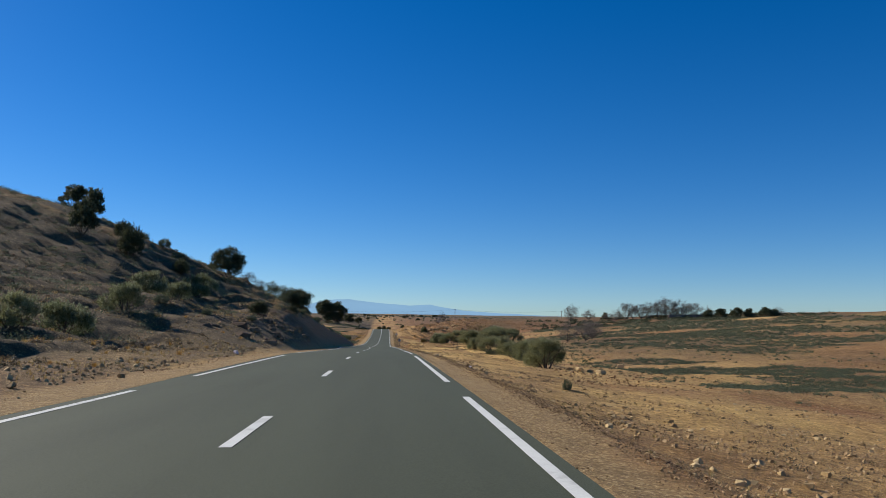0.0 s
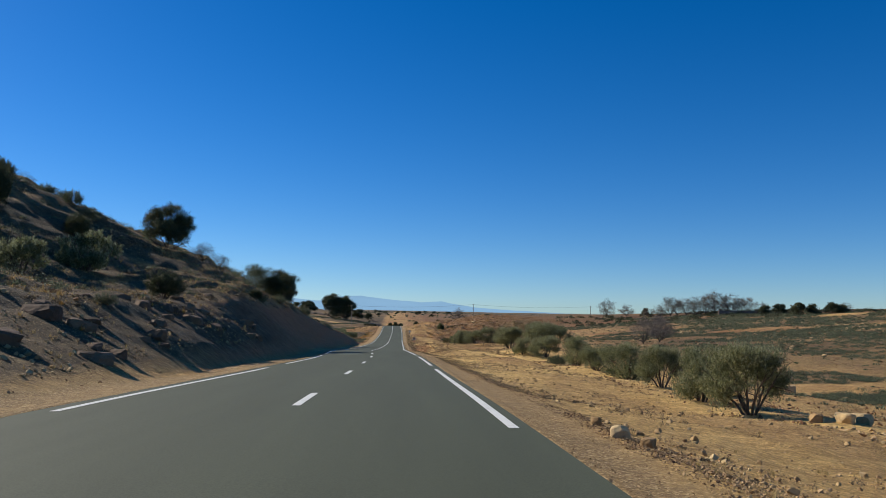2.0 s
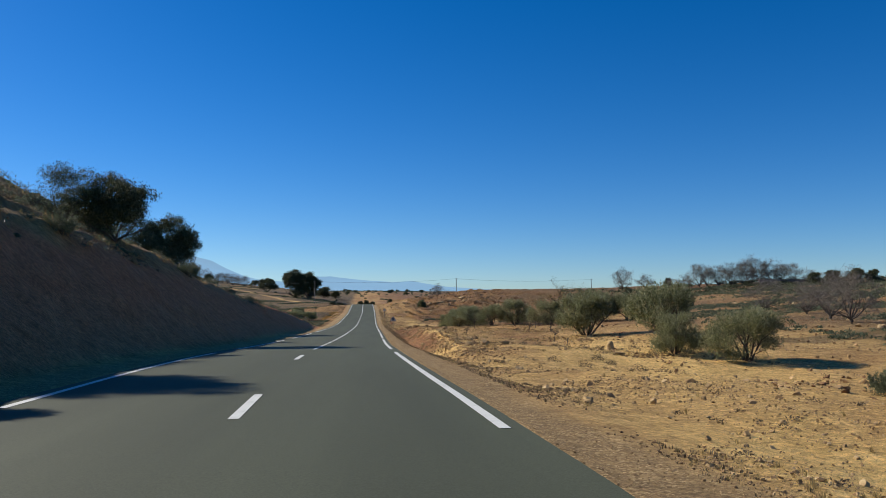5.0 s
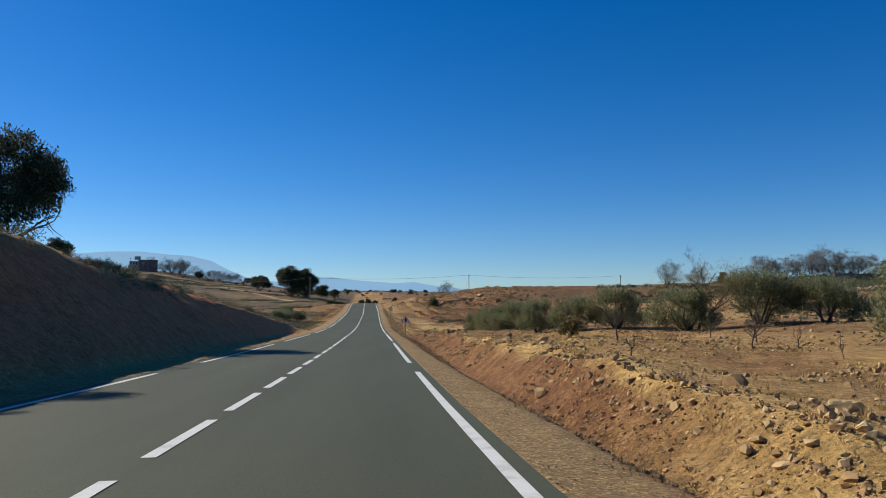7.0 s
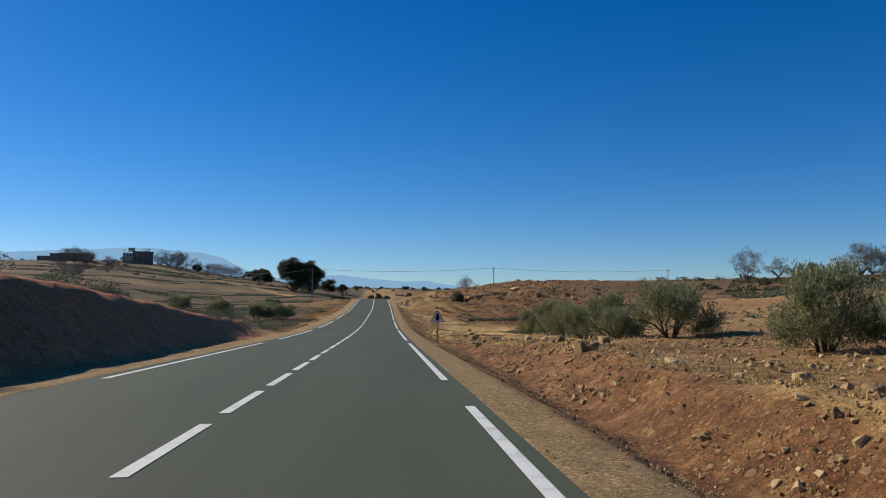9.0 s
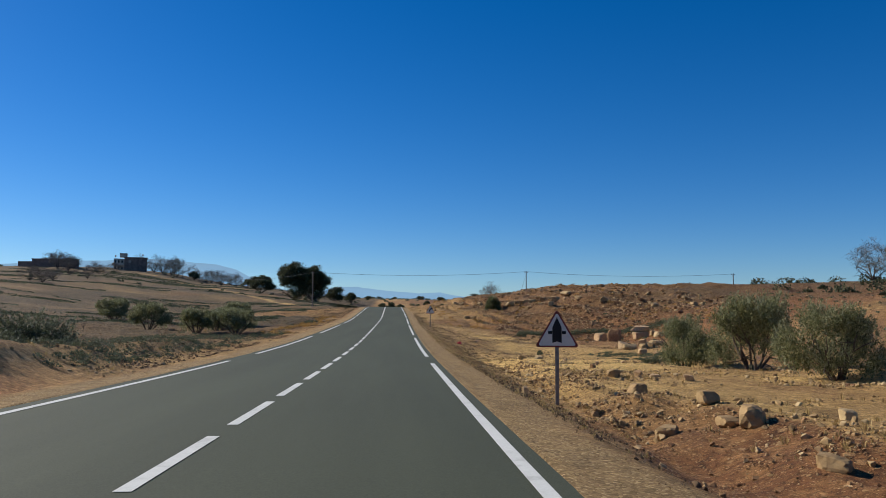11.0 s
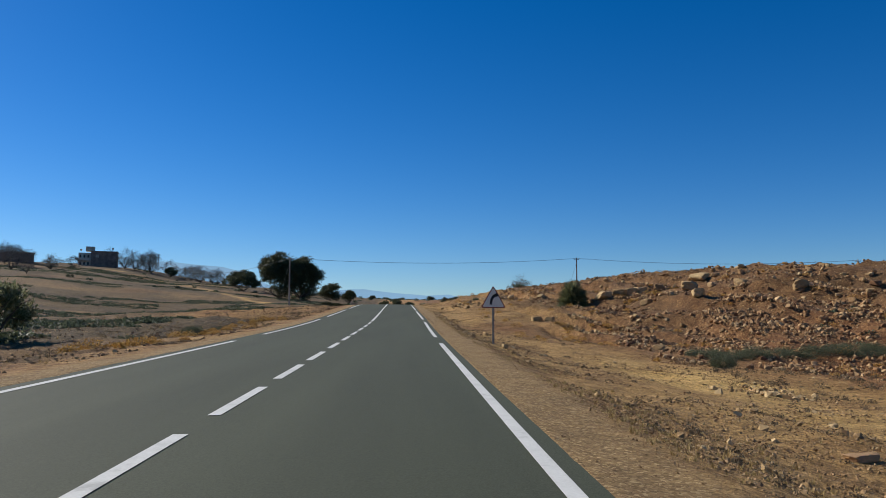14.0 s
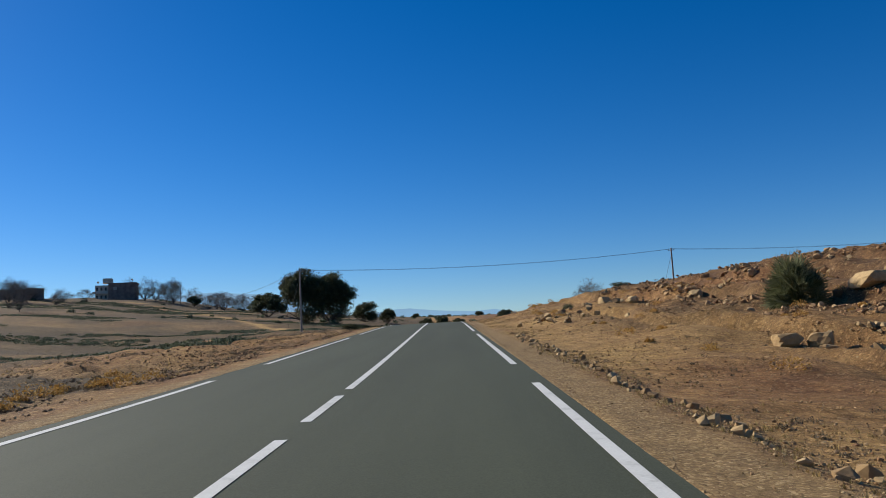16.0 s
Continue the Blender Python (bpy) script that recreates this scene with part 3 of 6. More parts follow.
# ---- road and its markings ----
def strip(name, y0, y1, ua, ub, lift, mat, step=1.0, cross=2):
    yv = np.linspace(y0, y1, max(2, int((y1 - y0) / step) + 1))
    uv = np.linspace(ua, ub, cross)
    g, h = np.meshgrid(uv, yv)
    past = ramp(h, 348, 354)
    z = road_z(h) * (1 - past) + (land((g + centre(h)).ravel(), h.ravel()).reshape(h.shape) + 0.12) * past + lift + 0.03 * (1 - (g / 3.8) ** 2)
    return mesh_object(name, np.stack([(g + centre(h)).ravel(), h.ravel(), z.ravel()], 1), grid_faces(len(yv), cross), mat)


road = strip("road", -80, 420, ROAD_LEFT, ROAD_RIGHT, 0.0, ASPHALT, 1.0, 9)
tagged(road, "two-lane grey asphalt road with painted white lines", "road", kind="structure")


def marking(name, y0, y1, ua, ub):
    ob = strip(name, y0, y1, ua, ub, 0.006, PAINT)
    ob.parent = road
    return ob


for y0 in (-4.0, 8.3, 20.9, 33.85, 46.4, 58.6, 70.4, 83.0, 91.2, 104.3):
    marking("centre_dash", y0, y0 + 2.95, -0.07, 0.07)
CLOSE = ((-1, 113.4), (0, 117.4), (4, 133.2), (9, 153.1), (12, 164.6), (20, 195.5), (23, 207.2), (25, 215.5), (27, 223.8), (30, 236.3), (33, 248.6), (36, 261.7), (39, 274.3))
for i in range(-1, 40):
    y0 = float(np.interp(i, *zip(*CLOSE)))
    marking("centre_dash", y0, y0 + 2.88, -0.07, 0.07)
marking("centre_line", 278.2, 400, -0.07, 0.07)
GAPS = (-32.4, -8.4, 16.9, 41.4, 66.3, 88.0, 111.8, 136.0, 159.9, 184.2, 208.7, 232.9, 258.2, 280.0, 304.2, 328.4, 352.5)
for a, b in zip(GAPS, GAPS[1:]):
    marking("edge_dash", a + 2.15, b - 2.15, 3.1, 3.24)
LEFT_GAPS = (-29.5, -5.3, 18.8, 43.0, 67.1, 90.5, 113.5, 137.1, 160.2, 185.3, 210.3, 235.2, 259.8, 284.4, 308.6, 332.6, 356.5)
for a, b in zip(LEFT_GAPS, LEFT_GAPS[1:]):
    marking("edge_dash", a + 2.5, b - 2.5, -3.56, -3.41)

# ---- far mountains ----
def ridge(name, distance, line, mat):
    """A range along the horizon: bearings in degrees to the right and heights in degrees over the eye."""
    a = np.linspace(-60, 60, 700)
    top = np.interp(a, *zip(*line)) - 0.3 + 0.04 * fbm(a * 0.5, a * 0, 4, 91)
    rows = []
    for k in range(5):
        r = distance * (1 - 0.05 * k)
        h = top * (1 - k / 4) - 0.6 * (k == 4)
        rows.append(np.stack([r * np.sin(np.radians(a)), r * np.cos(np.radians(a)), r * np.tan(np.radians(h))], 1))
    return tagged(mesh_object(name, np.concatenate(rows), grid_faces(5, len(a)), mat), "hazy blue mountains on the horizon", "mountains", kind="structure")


# Glows without sun or shade; the blue of distant haze is its painted colour.
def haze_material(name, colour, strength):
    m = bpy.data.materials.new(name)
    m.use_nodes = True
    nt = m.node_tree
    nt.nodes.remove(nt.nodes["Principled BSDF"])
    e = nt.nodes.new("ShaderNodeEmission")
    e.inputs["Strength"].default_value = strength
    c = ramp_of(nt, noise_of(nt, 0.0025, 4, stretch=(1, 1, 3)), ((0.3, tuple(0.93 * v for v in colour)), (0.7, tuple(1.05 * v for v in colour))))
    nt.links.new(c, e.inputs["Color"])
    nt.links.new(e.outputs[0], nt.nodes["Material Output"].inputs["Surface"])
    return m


ridge("backdrop", 4700, ((-60, 2.5), (-40, 3.0), (-30, 3.3), (-24, 3.6), (-21, 3.9), (-18.5, 4.05), (-16, 4.2), (-14, 3.95), (-12.6, 3.9), (-11.3, 3.6), (-10.2, 3.0), (-9.0, 2.5), (-8, 2.25), (-6, 2.1), (-4.5, 2.4), (-3, 2.5), (-1.5, 2.3), (0, 2.15), (1.5, 2.05), (3, 2.15), (5.5, 1.75), (8.5, 1.5), (12, 1.3), (20, 1.1), (60, 1.0)), haze_material("far_range_haze", (0.20, 0.35, 0.52), 1.0))

# ---- making plants ----
def leaf_material(name, dark, mid, light, through=0.25):
    m, nt, b = material(name, 0.6)
    g = nt.nodes.new("ShaderNodeNewGeometry")
    o = nt.nodes.new("ShaderNodeObjectInfo")
    c = ramp_of(nt, g.outputs["Random Per Island"], ((0.0, dark), (0.55, mid), (1.0, light)))
    c = mix_of(nt, 0.5, c, ramp_of(nt, o.outputs["Random"], ((0.0, (0.75, 0.8, 0.75)), (1.0, (1.2, 1.12, 1.0)))), "MULTIPLY")
    c = mix_of(nt, 0.4, c, ramp_of(nt, noise_of(nt, 1.5, 3), ((0.3, grey(0.65)), (0.7, grey(1.25)))), "MULTIPLY")
    nt.links.new(c, b.inputs["Base Color"])
    t = nt.nodes.new("ShaderNodeBsdfTranslucent")
    nt.links.new(c, t.inputs["Color"])
    mix = nt.nodes.new("ShaderNodeMixShader")
    mix.inputs[0].default_value = through
    nt.links.new(b.outputs[0], mix.inputs[1])
    nt.links.new(t.outputs[0], mix.inputs[2])
    nt.links.new(mix.outputs[0], nt.nodes["Material Output"].inputs["Surface"])
    return m


OLIVE = leaf_material("olive_leaves", (0.085, 0.095, 0.040), (0.185, 0.195, 0.090), (0.33, 0.335, 0.18), 0.36)
SHOOT = leaf_material("olive_shoots", (0.15, 0.16, 0.08), (0.26, 0.27, 0.15), (0.40, 0.41, 0.26), 0.35)
OAK = leaf_material("oak_leaves", (0.040, 0.046, 0.024), (0.082, 0.090, 0.044), (0.15, 0.155, 0.078), 0.25)
ALMOND = leaf_material("almond_leaves", (0.11, 0.09, 0.03), (0.20, 0.16, 0.055), (0.31, 0.245, 0.085))
SCRUB = leaf_material("scrub_leaves", (0.058, 0.070, 0.040), (0.105, 0.122, 0.070), (0.19, 0.21, 0.125))
STRAW = leaf_material("straw", (0.26, 0.17, 0.06), (0.42, 0.29, 0.11), (0.58, 0.43, 0.20))
GOLDEN = leaf_material("golden_grass", (0.34, 0.18, 0.04), (0.5, 0.28, 0.07), (0.62, 0.4, 0.13))
BARK = plain("bark", (0.10, 0.075, 0.055), 0.95, 0.4, 6.0, bump=0.6)
TWIG = plain("bare_twigs", (0.17, 0.145, 0.12), 0.95, 0.3, 6.0, bump=0)
GREY_BARK = plain("grey_bark", (0.085, 0.070, 0.058), 0.95, 0.35, 6.0, bump=0.6)


def tube(points, radii, sides=5):
    points = np.asarray(points, float)
    d = np.gradient(points, axis=0)
    d /= np.linalg.norm(d, axis=1)[:, None] + 1e-9
    ref = np.where(np.abs(d[:, 2:3]) > 0.9, np.array([[1.0, 0, 0]]), np.array([[0, 0, 1.0]]))
    a = np.cross(d, ref)
    a /= np.linalg.norm(a, axis=1)[:, None] + 1e-9
    b = np.cross(d, a)
    t = np.linspace(0, 2 * np.pi, sides, endpoint=False)
    ring = np.cos(t)[None, :, None] * a[:, None] + np.sin(t)[None, :, None] * b[:, None]
    v = (points[:, None] + ring * np.asarray(radii)[:, None, None]).reshape(-1, 3)
    i = np.arange(len(points) - 1)[:, None] * sides
    j = np.arange(sides)[None, :]
    k = (j + 1) % sides
    return v, np.stack([i + j, i + k, i + sides + k, i + sides + j], -1).reshape(-1, 4)


def join(pieces):
    vs, fs, n = [], [], 0
    for v, f in pieces:
        vs.append(v)
        fs.append(np.asarray(f) + n)
        n += len(v)
    return np.concatenate(vs), np.concatenate(fs)


def limb(rng, start, way, length, r0, r1, steps=5, wander=0.25, lift=0.0):
    pts, d = [np.array(start, float)], np.array(way, float)
    d /= np.linalg.norm(d)
    for _ in range(steps):
        d = d + rng.normal(0, wander, 3) * 0.5 + np.array([0, 0, lift])
        d /= np.linalg.norm(d)
        pts.append(pts[-1] + d * length / steps)
    return np.array(pts), np.linspace(r0, r1, steps + 1), d


def leaves(centres, ways, rng, length, width, spread=0.6):
    n = len(centres)
    d = ways + rng.normal(0, spread, (n, 3))
    d /= np.linalg.norm(d, axis=1)[:, None]
    s = np.cross(d, rng.normal(0, 1, (n, 3)))
    s /= np.linalg.norm(s, axis=1)[:, None]
    k = rng.uniform(0.7, 1.3, (n, 1))
    v = np.stack([centres - d * length * k / 2, centres + s * width * k / 2, centres + d * length * k / 2, centres - s * width * k / 2], 1).reshape(-1, 3)
    return v, np.arange(4 * n).reshape(n, 4)


def grown(name, label, category, wood, wood_mat, leaf=None, leaf_mat=None, group="", trunk="trunk", crown="crown"):
    """A plant: an Empty at its foot with its woody part and its crown."""
    ob = tagged(new(name), label, category, group)
    w = mesh_object(trunk, *wood, wood_mat)
    w.parent = ob
    if leaf is not None:
        c = mesh_object(crown, *leaf, leaf_mat, smooth=False)
        c.parent = ob
    return ob


def bush_parts(seed, width, height, shoots, leaf_len, leaf_wid, upright=0.8, per=22, shoot_len=0.6, foot=0.15):
    """Many-stemmed bush: stems from the foot, and leafy shoots that fill an uneven crown."""
    rng = np.random.default_rng(seed)
    wood, c, w = [], [], []
    for i in range(9):
        a = rng.uniform(0, 2 * np.pi)
        p, r, d = limb(rng, (0.06 * np.cos(a), 0.06 * np.sin(a), -0.1), (0.55 * np.cos(a), 0.55 * np.sin(a), 1), height * rng.uniform(0.5, 0.8), 0.04, 0.012, 5, 0.25)
        wood.append(tube(p, r, 5))
        for k in range(3):
            q, r2, _ = limb(rng, p[2 + k], d + rng.normal(0, 0.6, 3), height * 0.35, 0.015, 0.005, 3, 0.3)
            wood.append(tube(q, r2, 4))
    lobes = [(rng.uniform(0, 2 * np.pi), rng.uniform(0.75, 1.15)) for _ in range(7)]
    for i in range(shoots):
        a, e = rng.uniform(0, 2 * np.pi), np.arcsin(rng.uniform(-0.72, 1))
        lump = 0.86 + 0.14 * sum(k * np.cos(2 * (a - b)) for b, k in lobes) / 3 + 0.1 * np.sin(5 * a + 3 * e + seed)
        r = rng.uniform(0.35, 0.95) ** 0.6 * lump
        out = np.array([np.cos(a) * np.cos(e), np.sin(a) * np.cos(e), np.sin(e)])
        mid = np.array([0, 0, height * (foot + 0.36)])
        tip = mid + out * r * np.array([width / 2, width / 2, height * (0.64 - foot)])
        if tip[2] < 0.08:
            continue
        way = out * 0.7 + np.array([0, 0, upright]) + rng.normal(0, 0.22, 3)
        way /= np.linalg.norm(way)
        t = rng.uniform(0, 1, (per, 1))
        c.append(tip + way * (t - 0.75) * shoot_len + rng.normal(0, 0.025, (per, 3)))
        w.append(np.repeat(way[None], per, 0))
    shoot_at, shoot_way = [], []
    for i in range(int(shoots * 0.3)):
        a, e = rng.uniform(0, 2 * np.pi), np.arcsin(rng.uniform(0.05, 1))
        out = np.array([np.cos(a) * np.cos(e), np.sin(a) * np.cos(e), np.sin(e)])
        lump = 0.86 + 0.14 * sum(k * np.cos(2 * (a - b)) for b, k in lobes) / 3 + 0.1 * np.sin(5 * a + 3 * e + seed)
        tip = np.array([0, 0, height * (foot + 0.36)]) + out * lump * rng.uniform(0.85, 1.0) * np.array([width / 2, width / 2, height * (0.64 - foot)])
        way = out * 0.45 + np.array([0, 0, 1.1]) + rng.normal(0, 0.12, 3)
        way /= np.linalg.norm(way)
        t = rng.uniform(0, 1, (14, 1))
        shoot_at.append(tip + way * (t - 0.4) * shoot_len * rng.uniform(0.6, 1.15) + rng.normal(0, 0.012, (14, 3)))
        shoot_way.append(np.repeat(way[None], 14, 0))
    return join(wood), leaves(np.concatenate(c), np.concatenate(w), rng, leaf_len, leaf_wid, 0.55), leaves(np.concatenate(shoot_at), np.concatenate(shoot_way), rng, leaf_len, leaf_wid * 0.8, 0.35)


def olive_parts(seed, width, height, shoots, per, leaf_len, leaf_wid, foot, upright=0.7):
    """Small olive: a few stems from one foot and an uneven round crown of narrow leaves on upright shoots."""
    rng = np.random.default_rng(seed)
    wood = []
    for i in range(7):
        a = 2 * np.pi * i / 7 + rng.uniform(-0.4, 0.4)
        lean = rng.uniform(0.35, 0.75)
        p, r, d = limb(rng, (0.07 * np.cos(a), 0.07 * np.sin(a), -0.15), (lean * np.cos(a), lean * np.sin(a), 1), height * rng.uniform(0.55, 0.75), 0.055, 0.015, 6, 0.28)
        wood.append(tube(p, r, 6))
        for k in range(4):
            q, r2, _ = limb(rng, p[2 + k], d + rng.normal(0, 0.6, 3), height * 0.33, 0.018, 0.005, 3, 0.3)
            wood.append(tube(q, r2, 4))
    lobes = []
    for i in range(13):
        a, e = 2 * np.pi * i * 0.382 + rng.uniform(-0.4, 0.4), np.arcsin(rng.uniform(-0.85, 0.9))
        lobes.append((np.array([np.cos(a) * np.cos(e), np.sin(a) * np.cos(e), np.sin(e)]) * rng.uniform(0.46, 0.66), rng.uniform(0.34, 0.48)))
    lobes = [(at * ((1.3, 1.3, 1.0) if at[2] < 0.1 else (1, 1, 1)), rad) for at, rad in lobes]
    lobes.append((np.zeros(3), 0.66))
    mid, half = np.array([0, 0, height * (foot + (0.97 - foot) * 0.46)]), np.array([width / 2, width / 2, height * (0.97 - foot) * 0.54])

    def crown(n, per, low, reach, length, stiff):
        c, w = [], []
        for i in range(n):
            at, rad = lobes[i % 14]
            out = rng.normal(0, 1, 3) + at * 0.9 + (0, 0, low)
            out /= np.linalg.norm(out)
            tip = mid + (at + out * rad * rng.uniform(reach, 1.0)) * half
            if tip[2] < height * foot * 0.8:
                continue
            way = out * 0.6 + np.array([0, 0, stiff]) + rng.normal(0, 0.25, 3)
            way /= np.linalg.norm(way)
            size = length * rng.uniform(0.6, 1.2)
            c.append(tip + way * (rng.uniform(0, 1, (per, 1)) - 0.7) * size + rng.normal(0, 0.03, (per, 3)))
            w.append(np.repeat(way[None], per, 0))
        return np.concatenate(c), np.concatenate(w)

    c, w = crown(shoots, per, 0.0, 0.35, 0.5, upright)
    c2, w2 = crown(int(shoots * 0.3), 12, 0.7, 0.85, 0.5, 1.2)
    return join(wood), leaves(c, w, rng, leaf_len, leaf_wid, 0.6), leaves(c2, w2, rng, leaf_len, leaf_wid * 0.85, 0.35)


def palm_frond(rng, width, height, blades):
    """One stiff stalk from the foot of a dwarf fan palm with its fan of pointed blades."""
    a, e = rng.uniform(0, 2 * np.pi), np.arcsin(rng.uniform(0.0, 1.0))
    d = np.array([np.cos(a) * np.cos(e), np.sin(a) * np.cos(e), np.sin(e)])
    tip = d * rng.uniform(0.35, 0.66) * np.array([width / 2, width / 2, height]) + (0, 0, 0.12)
    pieces = [tube(np.array([(0.05 * d[0], 0.05 * d[1], 0), tip * 0.5 + (0, 0, 0.05), tip]), (0.014, 0.011, 0.008), 3)]
    side = np.cross(d, rng.normal(0, 1, 3))
    side /= np.linalg.norm(side)
    for k in range(blades):
        t = (k / (blades - 1) - 0.5) * 2.5
        way = d * math.cos(t) + side * math.sin(t) + rng.normal(0, 0.06, 3) - np.array([0, 0, 0.12])
        way /= np.linalg.norm(way)
        across = np.cross(way, np.cross(d, side))
        across /= np.linalg.norm(across) + 1e-9
        far = rng.uniform(0.7, 1.1) * 0.3 * height
        pieces.append((np.array([tip, tip + way * far * 0.45 + across * 0.022, tip + way * far, tip + way * far * 0.45 - across * 0.022]), np.array([[0, 1, 2, 3]])))
    return join(pieces)


def tree_parts(seed, width, height, trunk_h, trunk_r, clumps, per, leaf_len, leaf_wid, flat=0.85, limbs=7):
    """Tree with a trunk, spreading limbs and a crown of leaf clumps with gaps."""
    rng = np.random.default_rng(seed)
    p, r, _ = limb(rng, (0, 0, -0.3), (rng.normal(0, 0.08), rng.normal(0, 0.08), 1), trunk_h + 0.3, trunk_r, trunk_r * 0.75, 5, 0.12)
    wood, top, mid = [tube(p, r, 8)], p[-1], np.array([0, 0, trunk_h + (height - trunk_h) * 0.42])
    ends = []
    for i in range(limbs):
        a = 2 * np.pi * (i + rng.uniform(-0.3, 0.3)) / limbs
        e = rng.uniform(0.25, 1.1)
        q, r2, d = limb(rng, top - (0, 0, 0.15 * trunk_h * rng.uniform(0, 1)), (np.cos(a) * np.cos(e), np.sin(a) * np.cos(e), np.sin(e)), width * 0.42, trunk_r * 0.5, trunk_r * 0.12, 5, 0.3, 0.05)
        wood.append(tube(q, r2, 5))
        for k in range(4):
            s, r3, _ = limb(rng, q[2 + k % 4], d + rng.normal(0, 0.7, 3), width * 0.22, trunk_r * 0.18, trunk_r * 0.04, 4, 0.35, 0.05)
            wood.append(tube(s, r3, 4))
            ends.append(s[-1])
    c, w = [], []
    half = np.array([width / 2, width / 2, (height - trunk_h) * 0.5 * flat + 0.1])
    lobes = [(np.array([rng.normal(0, 0.1), rng.normal(0, 0.1), 0.58]), 0.42)]
    for i in range(10):
        a, e = 2 * np.pi * i * 0.382 + rng.uniform(-0.4, 0.4), np.arcsin(rng.uniform(-0.6, 0.95))
        lobes.append((np.array([np.cos(a) * np.cos(e), np.sin(a) * np.cos(e), np.sin(e)]) * rng.uniform(0.42, 0.72), rng.uniform(0.28, 0.5)))
    for i in range(clumps):
        at, rad = lobes[i % 11]
        out = rng.normal(0, 1, 3) + at * 0.8
        out /= np.linalg.norm(out)
        at = mid + (at + out * rad * rng.uniform(0.45, 1.18)) * half
        size = width * rng.uniform(0.026, 0.068)
        c.append(at + np.clip(rng.normal(0, 1, (per, 3)), -1.7, 1.7) * size * np.array([1, 1, 0.7]))
        w.append(np.repeat(out[None], per, 0) + (0, 0, 0.3))
    return join(wood), leaves(np.concatenate(c), np.concatenate(w), rng, leaf_len, leaf_wid, 0.9)


def bare_parts(seed, width, height, trunk_h, trunk_r, split=7, depth=4, sides=4, twig=0.004, kids=4):
    """Leafless tree: limbs that carry side branches all along, down to twigs."""
    rng = np.random.default_rng(seed)
    p, r, d = limb(rng, (0, 0, -0.2), (rng.normal(0, 0.1), rng.normal(0, 0.1), 1), trunk_h + 0.2, trunk_r, trunk_r * 0.8, 4, 0.15)
    wood, tips, level = [tube(p, r, 6)], [], []
    for i in range(split):
        a, e = 2 * np.pi * (i + rng.uniform(-0.3, 0.3)) / split, rng.uniform(0.35, 1.35)
        way = np.array([np.cos(a) * np.cos(e), np.sin(a) * np.cos(e), np.sin(e)])
        reach = 0.78 / math.hypot(np.cos(e) / (width / 2), np.sin(e) / (height - trunk_h))
        q, r2, _ = limb(rng, p[-1] - (0, 0, 0.25 * trunk_h * rng.uniform()), way, reach * rng.uniform(0.8, 1.05), trunk_r * 0.6, trunk_r * 0.2, 5, 0.3, 0.04)
        wood.append(tube(q, r2, sides))
        level.append((q, r2, reach))
    for k in range(depth - 1):
        nxt = []
        for q, r2, reach in level:
            for i in range(kids):
                f = rng.uniform(0.3, 1.0) * (len(q) - 1)
                n = min(int(f), len(q) - 2)
                start = q[n] + (q[n + 1] - q[n]) * (f - n)
                along = q[n + 1] - q[n]
                way = along / (np.linalg.norm(along) + 1e-9) * 0.9 + rng.normal(0, 0.55, 3) + np.array([0, 0, 0.15])
                rad = max(twig, r2[n] * 0.6)
                b, rb, _ = limb(rng, start, way, reach * rng.uniform(0.3, 0.55), rad, rad * 0.45, 3 if k < depth - 2 else 2, 0.35, 0.03)
                wood.append(tube(b, rb, 3))
                nxt.append((b, rb, reach * 0.5))
                tips += [b[-1], b[len(b) // 2]]
        level = nxt
    return join(wood), np.array(tips)


def place(ob, x, y, w=1.0, h=None, turn=None, sink=0.04, label=""):
    """A copy of a plant or stone at a place on the land, scaled in width and height."""
    h = w if h is None else h
    turn = (x * 37.7 + y * 91.3) % 360 if turn is None else turn
    made = copy_thing(ob, pose(x, y, land_at(x, y) - sink, 0, 0, turn) @ Matrix.Diagonal((w, w, h, 1)))
    if label:
        made["label"] = label
    return made


def retire(ob):
    for o in (*ob.children_recursive, ob):
        bpy.data.objects.remove(o)


# ---- olive bushes, right of the road and on the hill ----
olives, far_olives = [], []
for seed, (lab, up, foot) in enumerate((("round grey-green olive tree on short dark stems, on dry earth", 0.75, 0.10), ("dense grey-green olive bush branching from the ground", 0.6, 0.0), ("bushy young olive with several thin stems", 0.85, 0.04))):
    for kept, count, per, long, wide in ((olives, 1150, 18, 0.092, 0.026), (far_olives, 620, 12, 0.15, 0.05)):
        wood, leaf, tips = olive_parts(10 + seed, 3.0, 2.6, count, per, long, wide, foot, up)
        kept.append(grown("olive_bush", lab, "bush", wood, BARK, leaf, OLIVE, "olive bushes"))
        mesh_object("shoot", *tips, SHOOT, smooth=False).parent = kept[-1]
